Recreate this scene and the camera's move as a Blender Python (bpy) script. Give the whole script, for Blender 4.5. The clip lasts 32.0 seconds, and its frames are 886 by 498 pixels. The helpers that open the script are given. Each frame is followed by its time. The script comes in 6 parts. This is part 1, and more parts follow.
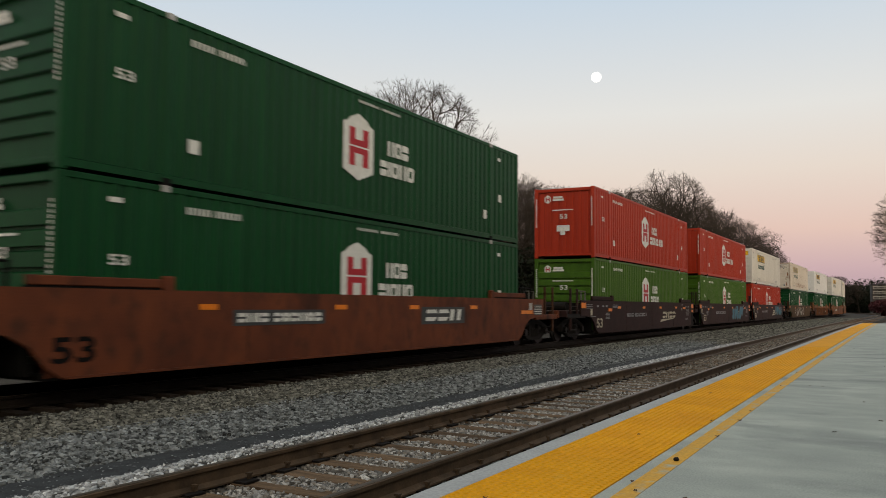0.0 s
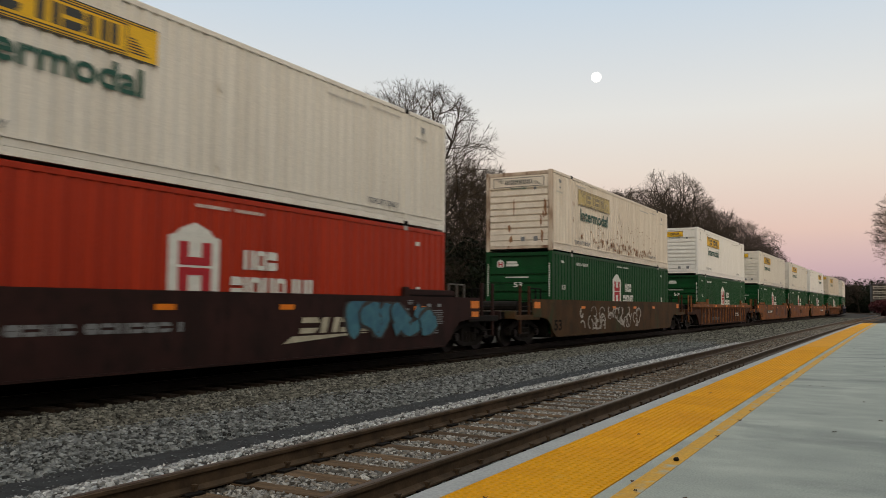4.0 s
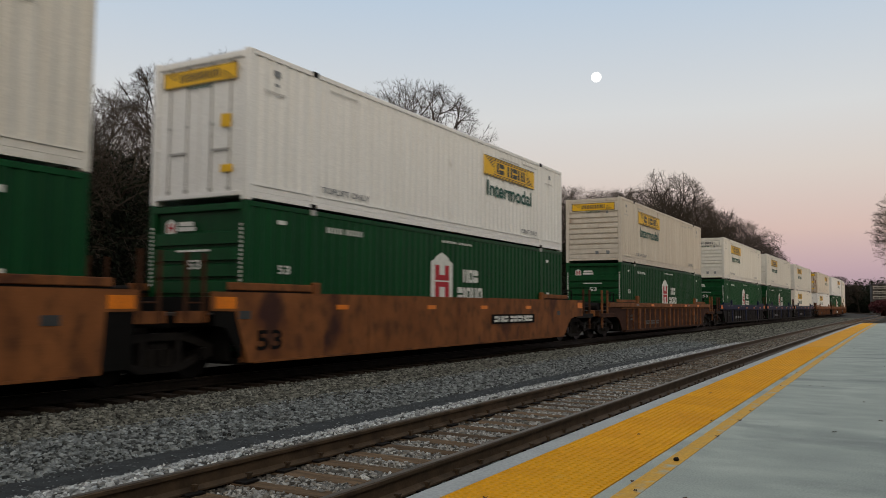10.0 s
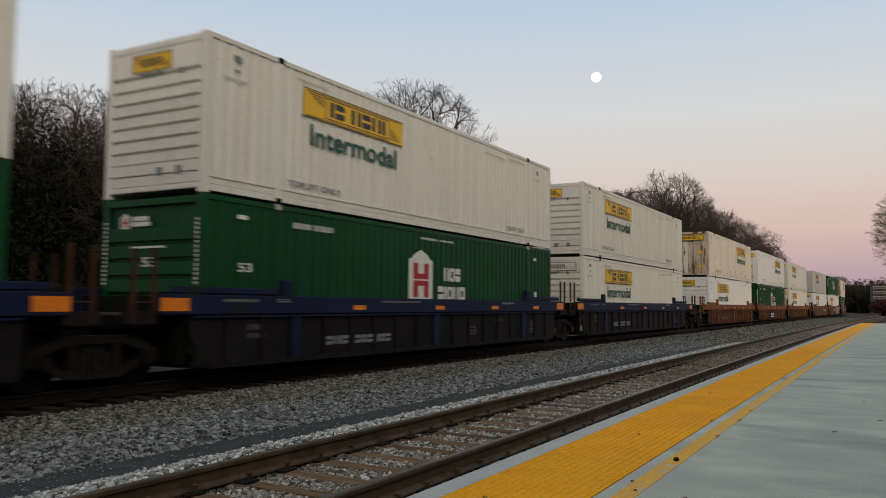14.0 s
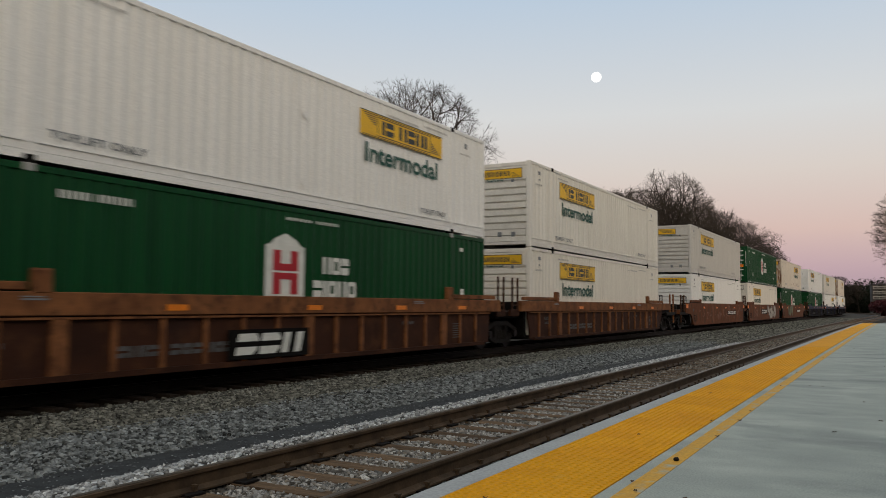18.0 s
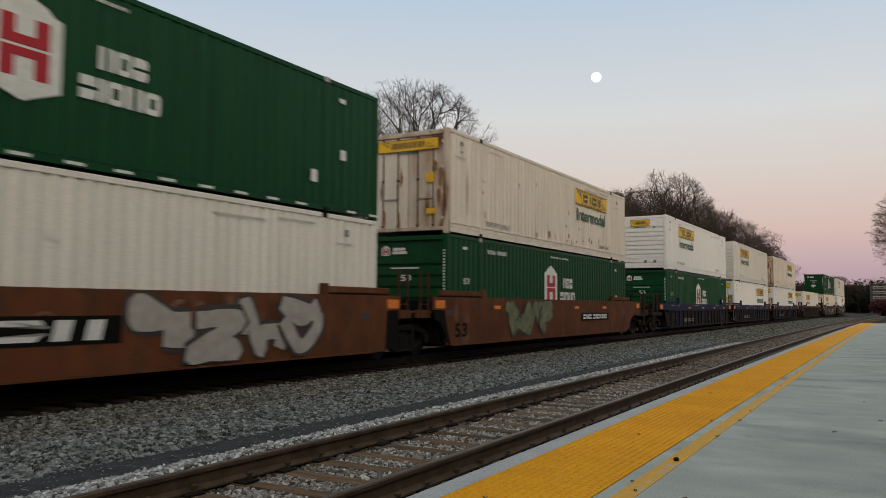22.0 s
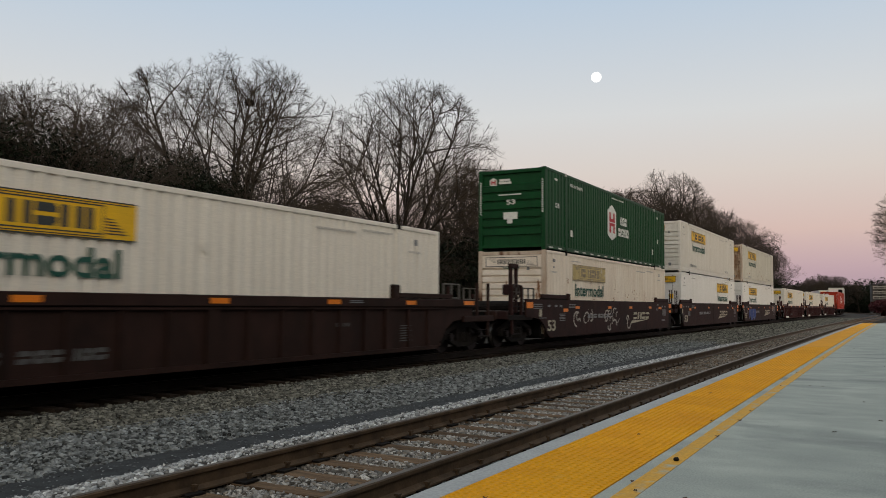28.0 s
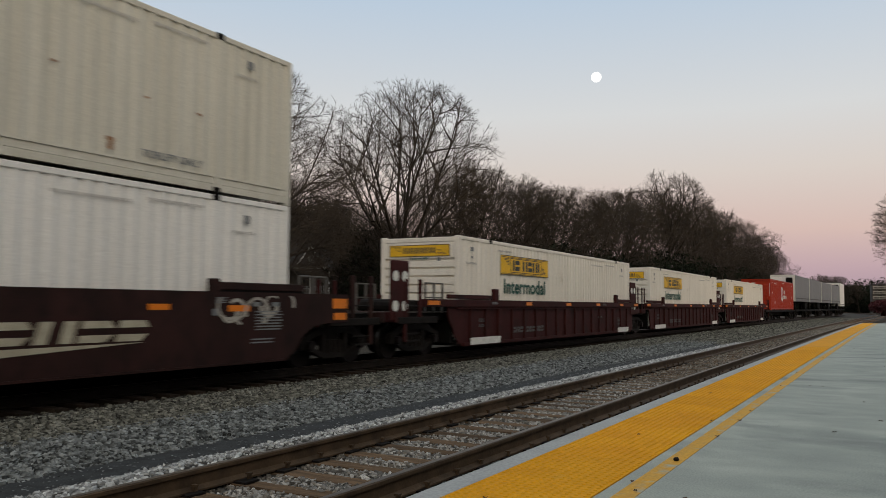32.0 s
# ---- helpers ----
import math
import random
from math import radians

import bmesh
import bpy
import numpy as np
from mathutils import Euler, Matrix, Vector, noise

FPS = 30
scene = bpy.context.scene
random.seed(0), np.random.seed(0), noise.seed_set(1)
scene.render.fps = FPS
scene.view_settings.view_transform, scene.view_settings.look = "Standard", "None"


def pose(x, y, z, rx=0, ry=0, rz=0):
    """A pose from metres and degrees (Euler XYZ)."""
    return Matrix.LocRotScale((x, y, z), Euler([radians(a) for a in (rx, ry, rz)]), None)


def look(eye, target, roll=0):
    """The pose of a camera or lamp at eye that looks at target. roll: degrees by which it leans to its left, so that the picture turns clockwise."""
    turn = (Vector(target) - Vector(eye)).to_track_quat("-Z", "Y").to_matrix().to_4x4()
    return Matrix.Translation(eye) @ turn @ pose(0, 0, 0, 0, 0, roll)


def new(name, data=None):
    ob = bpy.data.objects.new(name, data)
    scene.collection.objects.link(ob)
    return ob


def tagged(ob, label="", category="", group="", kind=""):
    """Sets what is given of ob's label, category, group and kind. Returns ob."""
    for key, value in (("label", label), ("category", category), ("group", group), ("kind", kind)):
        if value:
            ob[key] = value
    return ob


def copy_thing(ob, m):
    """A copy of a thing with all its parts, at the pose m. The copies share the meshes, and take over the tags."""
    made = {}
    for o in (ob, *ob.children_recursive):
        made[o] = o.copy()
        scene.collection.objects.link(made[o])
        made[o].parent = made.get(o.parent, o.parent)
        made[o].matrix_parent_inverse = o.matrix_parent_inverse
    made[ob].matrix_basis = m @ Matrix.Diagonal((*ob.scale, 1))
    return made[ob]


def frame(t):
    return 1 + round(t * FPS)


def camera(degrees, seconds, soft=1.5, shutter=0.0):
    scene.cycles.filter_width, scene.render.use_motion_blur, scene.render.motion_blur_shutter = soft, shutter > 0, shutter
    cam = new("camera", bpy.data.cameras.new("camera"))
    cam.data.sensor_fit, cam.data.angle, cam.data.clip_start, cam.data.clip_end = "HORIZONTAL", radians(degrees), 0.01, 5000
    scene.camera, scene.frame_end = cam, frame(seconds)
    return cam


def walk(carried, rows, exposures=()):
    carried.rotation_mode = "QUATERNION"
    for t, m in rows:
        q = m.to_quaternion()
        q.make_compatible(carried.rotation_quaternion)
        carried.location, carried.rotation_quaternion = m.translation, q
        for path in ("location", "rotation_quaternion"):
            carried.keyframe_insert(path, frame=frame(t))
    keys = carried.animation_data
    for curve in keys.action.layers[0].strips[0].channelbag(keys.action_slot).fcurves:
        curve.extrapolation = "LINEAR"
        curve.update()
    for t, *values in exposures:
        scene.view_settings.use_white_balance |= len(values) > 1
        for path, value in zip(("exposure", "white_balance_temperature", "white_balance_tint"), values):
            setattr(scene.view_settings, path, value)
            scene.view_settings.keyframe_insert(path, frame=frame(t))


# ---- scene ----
FOV = 58.096
EYE = (0.0, 0.0, 1.345)
PAN, TILT, ROLL = 0.5109, 0.0693, 0.0077
cam = camera(FOV, 32.0, soft=0.5, shutter=0.25)
aim = Vector((math.cos(PAN) * math.cos(TILT), math.sin(PAN) * math.cos(TILT), math.sin(TILT)))
stand = look(EYE, Vector(EYE) + aim * 10, math.degrees(ROLL))
walk(cam, [(0, stand), (32, stand)], exposures=[(0, 0.2, 6850, 10), (5.0, 0.2, 6850, 10), (6.3, 0.2, 6430, 10), (7.4, 0.0, 6400, 10), (9, 0.03, 6500, 10), (28.4, 0.03, 6500, 10), (28.9, 0.16, 6650, 10), (30.1, 0.14, 6580, 10), (30.9, 0.0, 6500, 10), (32, 0.03, 6500, 10)])

# ---- light: dusk just after sunset, the glow of the west lies behind the camera ----
scene.view_settings.exposure = 0.0
world = bpy.data.worlds.new("dusk_sky")
scene.world = world
world.use_nodes = True
wn, wl = world.node_tree.nodes, world.node_tree.links
wn.clear()


def ramp_node(nodes, stops):
    n = nodes.new("ShaderNodeValToRGB")
    while len(n.color_ramp.elements) < len(stops):
        n.color_ramp.elements.new(0.5)
    for e, (p, c) in zip(n.color_ramp.elements, stops):
        e.position, e.color = p, (*c, 1)
    return n


SUN_AZ = PAN + math.pi + 0.35      # the west, behind the camera
w_geo = wn.new("ShaderNodeNewGeometry")
w_sep = wn.new("ShaderNodeSeparateXYZ")
wl.new(w_geo.outputs["Position"], w_sep.inputs[0])
east = ramp_node(wn, [(0.0, (0.36, 0.27, 0.33)), (0.045, (0.52, 0.37, 0.40)), (0.09, (0.66, 0.49, 0.44)),
                      (0.16, (0.68, 0.61, 0.56)), (0.23, (0.66, 0.67, 0.67)), (0.36, (0.49, 0.59, 0.70)), (0.6, (0.48, 0.54, 0.60)), (1.0, (0.50, 0.54, 0.57))])
west = ramp_node(wn, [(0.0, (1.0, 0.65, 0.36)), (0.12, (1.25, 1.0, 0.68)), (0.3, (1.2, 1.09, 0.89)), (0.6, (0.62, 0.63, 0.59)), (1.0, (0.50, 0.54, 0.57))])
for r in (east, west):
    wl.new(w_sep.outputs["Z"], r.inputs[0])
w_dot = wn.new("ShaderNodeVectorMath")
w_dot.operation = "DOT_PRODUCT"
w_dot.inputs[1].default_value = (math.cos(SUN_AZ), math.sin(SUN_AZ), 0)
wl.new(w_geo.outputs["Position"], w_dot.inputs[0])
w_map = wn.new("ShaderNodeMapRange")
w_map.inputs[1].default_value, w_map.inputs[2].default_value = -0.1, 0.9
wl.new(w_dot.outputs["Value"], w_map.inputs[0])
w_mix = wn.new("ShaderNodeMix")
w_mix.data_type = "RGBA"
wl.new(w_map.outputs[0], w_mix.inputs[0])
wl.new(east.outputs[0], w_mix.inputs[6])
wl.new(west.outputs[0], w_mix.inputs[7])
w_bg = wn.new("ShaderNodeBackground")
w_bg.inputs[1].default_value = 1.0
w_out = wn.new("ShaderNodeOutputWorld")
wl.new(w_mix.outputs[2], w_bg.inputs[0])
wl.new(w_bg.outputs[0], w_out.inputs[0])
sun = new("sun", bpy.data.lights.new("sun", "SUN"))
sun.data.energy, sun.data.angle, sun.data.color = 0.5, radians(40), (1.0, 0.82, 0.66)
sun.matrix_world = look((math.cos(SUN_AZ) * 50, math.sin(SUN_AZ) * 50, 40), (0, 0, 0))


# ---- materials ----
def material(name, base, dark=None, scale=6.0, amount=0.5, rough=0.6, metal=0.0, bump=0.15, stretch=(1, 1, 1), stain=None, stain_at=0.62, vary=0.0, fine=40.0, island=False, spec=0.3, grime=None, grime_at=0.56, grime_scale=2.6, shifted=True):
    """Paint or stone with grain, broad blotches, stains and a fine relief."""
    m = bpy.data.materials.new(name)
    m.use_nodes = True
    n, l = m.node_tree.nodes, m.node_tree.links
    b = n["Principled BSDF"]
    b.inputs["Roughness"].default_value, b.inputs["Metallic"].default_value = rough, metal
    b.inputs["Specular IOR Level"].default_value = spec
    dark = dark or tuple(c * 0.65 for c in base)
    tc = n.new("ShaderNodeTexCoord")
    mp = n.new("ShaderNodeMapping")
    mp.inputs["Scale"].default_value = stretch
    l.new(tc.outputs["Object"], mp.inputs[0])
    info = n.new("ShaderNodeObjectInfo")
    add = n.new("ShaderNodeVectorMath")
    add.operation = "MULTIPLY_ADD"
    add.inputs[1].default_value = (37.0, 21.0, 13.0)
    if shifted:
        l.new(info.outputs["Random"], add.inputs[0])
    else:
        add.inputs[0].default_value = (0.37, 0.37, 0.37)
    l.new(mp.outputs[0], add.inputs[2])
    big, small = n.new("ShaderNodeTexNoise"), n.new("ShaderNodeTexNoise")
    big.inputs["Scale"].default_value, big.inputs["Detail"].default_value = scale, 6
    small.inputs["Scale"].default_value, small.inputs["Detail"].default_value = fine, 4
    l.new(add.outputs[0], big.inputs[0])
    l.new(tc.outputs["Object"], small.inputs[0])
    r = ramp_node(n, [(0.3, (0, 0, 0)), (0.7, (1, 1, 1))])
    l.new(big.outputs[0], r.inputs[0])
    mix = n.new("ShaderNodeMix")
    mix.data_type = "RGBA"
    mix.inputs[6].default_value, mix.inputs[7].default_value = (*base, 1), (*dark, 1)
    scaled = n.new("ShaderNodeMath")
    scaled.operation = "MULTIPLY"
    scaled.inputs[1].default_value = amount
    l.new(r.outputs[0], scaled.inputs[0])
    l.new(scaled.outputs[0], mix.inputs[0])
    out = mix.outputs[2]
    layers = []
    if stain:
        layers.append((stain, stain_at, scale * 0.7, (9.1, 4.3, 2.2), 0.12))
    if grime:
        layers.append((grime, grime_at - 0.06, scale * grime_scale, (3.7, 8.9, 6.1), 0.3))
    for tint, at, size, shift, fade in layers:
        st = n.new("ShaderNodeTexNoise")
        st.inputs["Scale"].default_value, st.inputs["Detail"].default_value = size, 8
        off = n.new("ShaderNodeVectorMath")
        off.inputs[1].default_value = shift
        l.new(add.outputs[0], off.inputs[0])
        l.new(off.outputs[0], st.inputs[0])
        sr = ramp_node(n, [(at, (0, 0, 0)), (min(at + fade, 1.0), (1, 1, 1))])
        l.new(st.outputs[0], sr.inputs[0])
        m2 = n.new("ShaderNodeMix")
        m2.data_type = "RGBA"
        m2.inputs[7].default_value = (*tint, 1)
        l.new(sr.outputs[0], m2.inputs[0])
        l.new(out, m2.inputs[6])
        out = m2.outputs[2]
    gr = n.new("ShaderNodeMapRange")
    gr.inputs[1].default_value, gr.inputs[2].default_value, gr.inputs[3].default_value, gr.inputs[4].default_value = 0.3, 0.7, 0.85, 1.12
    l.new(small.outputs[0], gr.inputs[0])
    val = gr.outputs[0]
    if vary:
        vr = n.new("ShaderNodeMapRange")
        vr.inputs[3].default_value, vr.inputs[4].default_value = 1 - vary, 1 + vary
        if island:
            gi = n.new("ShaderNodeNewGeometry")
            l.new(gi.outputs["Random Per Island"], vr.inputs[0])
        else:
            l.new(info.outputs["Random"], vr.inputs[0])
        mu = n.new("ShaderNodeMath")
        mu.operation = "MULTIPLY"
        l.new(val, mu.inputs[0])
        l.new(vr.outputs[0], mu.inputs[1])
        val = mu.outputs[0]
    hsv = n.new("ShaderNodeHueSaturation")
    l.new(val, hsv.inputs["Value"])
    l.new(out, hsv.inputs["Color"])
    l.new(hsv.outputs[0], b.inputs["Base Color"])
    if bump:
        bp = n.new("ShaderNodeBump")
        bp.inputs["Strength"].default_value, bp.inputs["Distance"].default_value = bump, 0.01
        l.new(small.outputs[0], bp.inputs["Height"])
        l.new(bp.outputs[0], b.inputs["Normal"])
    return m


def glow(name, color, strength):
    m = bpy.data.materials.new(name)
    m.use_nodes = True
    n = m.node_tree.nodes
    n.clear()
    e, o = n.new("ShaderNodeEmission"), n.new("ShaderNodeOutputMaterial")
    e.inputs[0].default_value, e.inputs[1].default_value = (*color, 1), strength
    m.node_tree.links.new(e.outputs[0], o.inputs[0])
    return m


STREAK = (1.6, 1.6, 0.12)
GREEN = material("green_paint", (0.0045, 0.060, 0.0175), (0.0028, 0.037, 0.0115), 2.0, 0.8, 0.45, stretch=STREAK, bump=0.08, vary=0.10, spec=0.13)
OLIVE = material("olive_paint", (0.056, 0.128, 0.011), (0.032, 0.083, 0.009), 2.0, 0.8, 0.45, stretch=STREAK, bump=0.08, spec=0.13)
RED = material("red_paint", (0.40, 0.036, 0.013), (0.27, 0.023, 0.010), 2.0, 0.7, 0.45, stretch=STREAK, bump=0.08, spec=0.15)
WHITE = material("white_paint", (0.72, 0.695, 0.64), (0.59, 0.555, 0.495), 2.0, 0.7, 0.5, stretch=STREAK, bump=0.08, vary=0.06)
CLEAN = material("clean_white_paint", (0.80, 0.79, 0.77), (0.69, 0.68, 0.65), 2.0, 0.6, 0.45, stretch=STREAK, bump=0.06)
CREAM = material("cream_paint", (0.63, 0.57, 0.49), (0.51, 0.44, 0.36), 2.0, 0.8, 0.55, stretch=STREAK, bump=0.1, stain=(0.20, 0.085, 0.03), stain_at=0.66)
WEATHERED = material("weathered_pale_paint", (0.62, 0.60, 0.53), (0.50, 0.475, 0.40), 2.0, 0.8, 0.55, stretch=STREAK, bump=0.1, stain=(0.26, 0.13, 0.06), stain_at=0.7)
GREYISH = material("greyed_white_paint", (0.55, 0.53, 0.50), (0.45, 0.43, 0.40), 2.0, 0.7, 0.55, stretch=STREAK, bump=0.08)
RUSTY = material("rusty_white_paint", (0.76, 0.69, 0.60), (0.62, 0.54, 0.45), 1.8, 0.9, 0.6, stretch=(1.6, 1.6, 0.2), bump=0.12, stain=(0.24, 0.10, 0.04), stain_at=0.69)
BLUSHED = material("rust_blushed_white_paint", (0.79, 0.72, 0.63), (0.66, 0.57, 0.47), 1.4, 0.8, 0.6, stretch=(1.2, 1.2, 0.3), bump=0.1, stain=(0.42, 0.23, 0.11), stain_at=0.70)
RUSTEDGE = material("rust_eaten_pale_paint", (0.60, 0.52, 0.43), (0.36, 0.25, 0.17), 2.6, 0.9, 0.7, stretch=(1.5, 1.5, 0.35), bump=0.2, stain=(0.13, 0.055, 0.025), stain_at=0.54)
RUST = material("brown_rust", (0.36, 0.20, 0.11), (0.19, 0.09, 0.048), 9.0, 0.9, 0.9, bump=0.4, spec=0.1)
WARMWHITE = material("warm_white_paint", (0.78, 0.74, 0.665), (0.66, 0.62, 0.55), 2.0, 0.7, 0.5, stretch=STREAK, bump=0.08)
GREYWALL = material("grey_paint", (0.20, 0.21, 0.22), (0.14, 0.15, 0.16), 2.0, 0.7, 0.5, stretch=STREAK)
MARK = material("white_marking", (0.72, 0.72, 0.68), (0.5, 0.52, 0.48), 7.0, 0.6, 0.6, bump=0.03)
PALECODE = material("worn_grey_stencil", (0.36, 0.355, 0.34), (0.5, 0.48, 0.45), 9.0, 0.8, 0.6, bump=0.03)
DARKMARK = material("dark_marking", (0.035, 0.04, 0.042), (0.06, 0.06, 0.06), 5.0, 0.6, 0.6, bump=0.03)
GREENMARK = material("dark_green_lettering", (0.012, 0.075, 0.055), (0.02, 0.09, 0.07), 5.0, 0.6, 0.6, bump=0.03)
REDMARK = material("red_lettering", (0.42, 0.02, 0.03), (0.33, 0.02, 0.025), 5.0, 0.6, 0.6, bump=0.03)
SIGN = material("yellow_sign", (0.80, 0.47, 0.012), (0.62, 0.36, 0.02), 3.0, 0.6, 0.5, bump=0.03)
FADED = material("faded_yellow_sign", (0.56, 0.44, 0.20), (0.42, 0.32, 0.13), 4.0, 0.9, 0.6, bump=0.05, stain=(0.55, 0.50, 0.42), stain_at=0.58)
FADEDMARK = material("faded_dark_marking", (0.16, 0.13, 0.09), (0.34, 0.28, 0.18), 6.0, 0.9, 0.6, bump=0.03)
EMBLEM = material("cream_car_lettering", (0.50, 0.465, 0.36), (0.30, 0.27, 0.20), 5.0, 0.8, 0.6, bump=0.03)
BURNT = material("rust_burnt_pale_paint", (0.50, 0.38, 0.27), (0.20, 0.11, 0.06), 3.0, 1.0, 0.75, stretch=(1.5, 1.5, 0.5), bump=0.25, stain=(0.09, 0.038, 0.02), stain_at=0.55, spec=0.1, shifted=False)
TREAD = material("rubbed_wheel_rim", (0.20, 0.19, 0.18), (0.06, 0.055, 0.05), 4.0, 0.9, 0.4, 0.7, bump=0.1)
GRATE = material("grey_walkway_steel", (0.11, 0.10, 0.09), (0.045, 0.038, 0.033), 7.0, 0.9, 0.6, 0.3, bump=0.15)
ORANGE = material("orange_reflector", (0.80, 0.22, 0.012), (0.55, 0.15, 0.015), 6.0, 0.6, 0.4, bump=0.03)
STEEL = material("galvanised_steel", (0.42, 0.42, 0.40), (0.28, 0.26, 0.24), 9.0, 0.7, 0.5, 0.4, bump=0.1)
DARKSTEEL = material("dull_grey_steel", (0.13, 0.125, 0.115), (0.07, 0.06, 0.05), 9.0, 0.8, 0.6, 0.2, bump=0.1)
DULL = material("dull_stencil_grey", (0.10, 0.10, 0.10), (0.05, 0.05, 0.05), 9.0, 0.8, 0.7, bump=0.03)
# Near-black for black parts; also holds the shade under and between the cars.
GAP = material("black_and_underframe_shade", (0.006, 0.0055, 0.005), (0.003, 0.003, 0.0025), 4.0, 0.7, 0.8, spec=0.1)
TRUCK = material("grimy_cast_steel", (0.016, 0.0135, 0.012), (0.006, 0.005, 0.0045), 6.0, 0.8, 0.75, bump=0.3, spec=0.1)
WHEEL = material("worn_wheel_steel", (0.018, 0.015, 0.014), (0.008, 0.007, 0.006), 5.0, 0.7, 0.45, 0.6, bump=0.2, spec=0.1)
CAR_PAINT = {
    "brown": material("red_brown_car_paint", (0.155, 0.045, 0.019), (0.085, 0.026, 0.014), 1.7, 1.0, 0.65, stain=(0.04, 0.017, 0.011), stain_at=0.6, bump=0.25, stretch=(0.8, 0.8, 0.55), grime=(0.05, 0.022, 0.014), grime_at=0.56, spec=0.12),
    "maroon": material("maroon_car_paint", (0.036, 0.0155, 0.014), (0.02, 0.0105, 0.0095), 1.7, 1.0, 0.65, stain=(0.06, 0.032, 0.023), stain_at=0.66, bump=0.25, stretch=(0.8, 0.8, 0.55), grime=(0.014, 0.009, 0.008), grime_at=0.55, spec=0.1),
    "orange": material("faded_orange_car_paint", (0.255, 0.098, 0.034), (0.15, 0.056, 0.021), 1.7, 1.0, 0.7, stain=(0.05, 0.022, 0.018), stain_at=0.56, bump=0.25, stretch=(0.8, 0.8, 0.55), grime=(0.075, 0.034, 0.018), grime_at=0.53, spec=0.1),
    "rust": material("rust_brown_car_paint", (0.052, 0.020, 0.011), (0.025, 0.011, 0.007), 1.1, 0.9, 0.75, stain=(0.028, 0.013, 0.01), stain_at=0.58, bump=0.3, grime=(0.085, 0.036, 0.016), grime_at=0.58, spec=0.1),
    "navy": material("navy_car_paint", (0.011, 0.018, 0.055), (0.008, 0.011, 0.030), 1.7, 1.0, 0.6, stain=(0.016, 0.014, 0.014), stain_at=0.6, bump=0.25, stretch=(0.8, 0.8, 0.55), spec=0.1),
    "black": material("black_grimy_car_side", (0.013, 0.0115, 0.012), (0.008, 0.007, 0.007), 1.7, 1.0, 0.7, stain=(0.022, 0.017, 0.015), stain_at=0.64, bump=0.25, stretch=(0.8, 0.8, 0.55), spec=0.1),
    "darkred": material("dark_red_car_paint", (0.05, 0.0125, 0.012), (0.03, 0.0085, 0.008), 1.7, 1.0, 0.65, stain=(0.02, 0.009, 0.008), stain_at=0.6, bump=0.25, stretch=(0.8, 0.8, 0.55), grime=(0.02, 0.009, 0.008), grime_at=0.56, spec=0.1),
    "umber": material("dark_umber_car_paint", (0.032, 0.016, 0.013), (0.018, 0.01, 0.008), 1.7, 1.0, 0.65, stain=(0.014, 0.008, 0.007), stain_at=0.6, bump=0.25, stretch=(0.8, 0.8, 0.55), spec=0.1),
    "clay": material("clay_red_car_paint", (0.15, 0.052, 0.021), (0.09, 0.031, 0.014), 1.7, 1.0, 0.7, stain=(0.20, 0.10, 0.06), stain_at=0.62, bump=0.25, stretch=(0.8, 0.8, 0.55), grime=(0.06, 0.034, 0.02), grime_at=0.54, spec=0.1),
    "olive": material("olive_brown_car_paint", (0.085, 0.045, 0.02), (0.05, 0.028, 0.014), 1.7, 1.0, 0.7, stain=(0.04, 0.05, 0.025), stain_at=0.58, bump=0.25, stretch=(0.8, 0.8, 0.55), grime=(0.035, 0.03, 0.018), grime_at=0.54, spec=0.1),
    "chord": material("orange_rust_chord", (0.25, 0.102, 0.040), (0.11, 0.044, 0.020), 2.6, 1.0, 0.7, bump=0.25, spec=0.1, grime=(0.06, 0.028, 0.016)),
}
BALLAST = material("grey_ballast_stone", (0.228, 0.244, 0.242), (0.037, 0.041, 0.042), 8.0, 0.9, 0.85, bump=0.3, vary=0.85, island=True, spec=0.1)
# Olive-brown dirt, toned darker for the shade beside the train.
DIRTYSHADED = material("dirty_shaded_ballast_stone", (0.205, 0.203, 0.175), (0.030, 0.031, 0.026), 8.0, 0.9, 0.85, bump=0.3, vary=0.85, island=True, spec=0.1)
PALE = material("pale_ballast_stone", (0.56, 0.575, 0.57), (0.16, 0.165, 0.165), 8.0, 0.9, 0.85, bump=0.3, vary=0.6, island=True, spec=0.1)
BED = material("ballast_bed", (0.09, 0.087, 0.08), (0.024, 0.023, 0.021), 14.0, 0.9, 0.95, bump=0.8, fine=30, spec=0.1)
FARSTONE = material("brown_dusty_track_stone", (0.26, 0.235, 0.20), (0.06, 0.055, 0.047), 8.0, 0.9, 0.85, bump=0.3, vary=0.7, island=True, spec=0.1)
MIDSTONE = material("dusty_track_stone", (0.42, 0.41, 0.385), (0.09, 0.088, 0.08), 8.0, 0.9, 0.85, bump=0.3, vary=0.7, island=True, spec=0.1)
ASH = material("dark_ash_strip", (0.040, 0.045, 0.049), (0.018, 0.020, 0.022), 5.0, 0.9, 0.95, bump=0.5, fine=60)
EARTH = material("dark_earth", (0.055, 0.047, 0.036), (0.03, 0.026, 0.02), 0.8, 0.9, 0.95, bump=0.5)
# Bed and ties under the train: its shade is put into these dark colours.
SHADEBED = material("shade_black_track_bed", (0.018, 0.016, 0.014), (0.008, 0.007, 0.006), 5.0, 0.9, 0.95, bump=0.6, spec=0.1)
SHADETIE = material("shade_darkened_tie_wood", (0.03, 0.022, 0.017), (0.012, 0.01, 0.008), 3.0, 0.9, 0.95, bump=0.6, vary=0.3, spec=0.1)
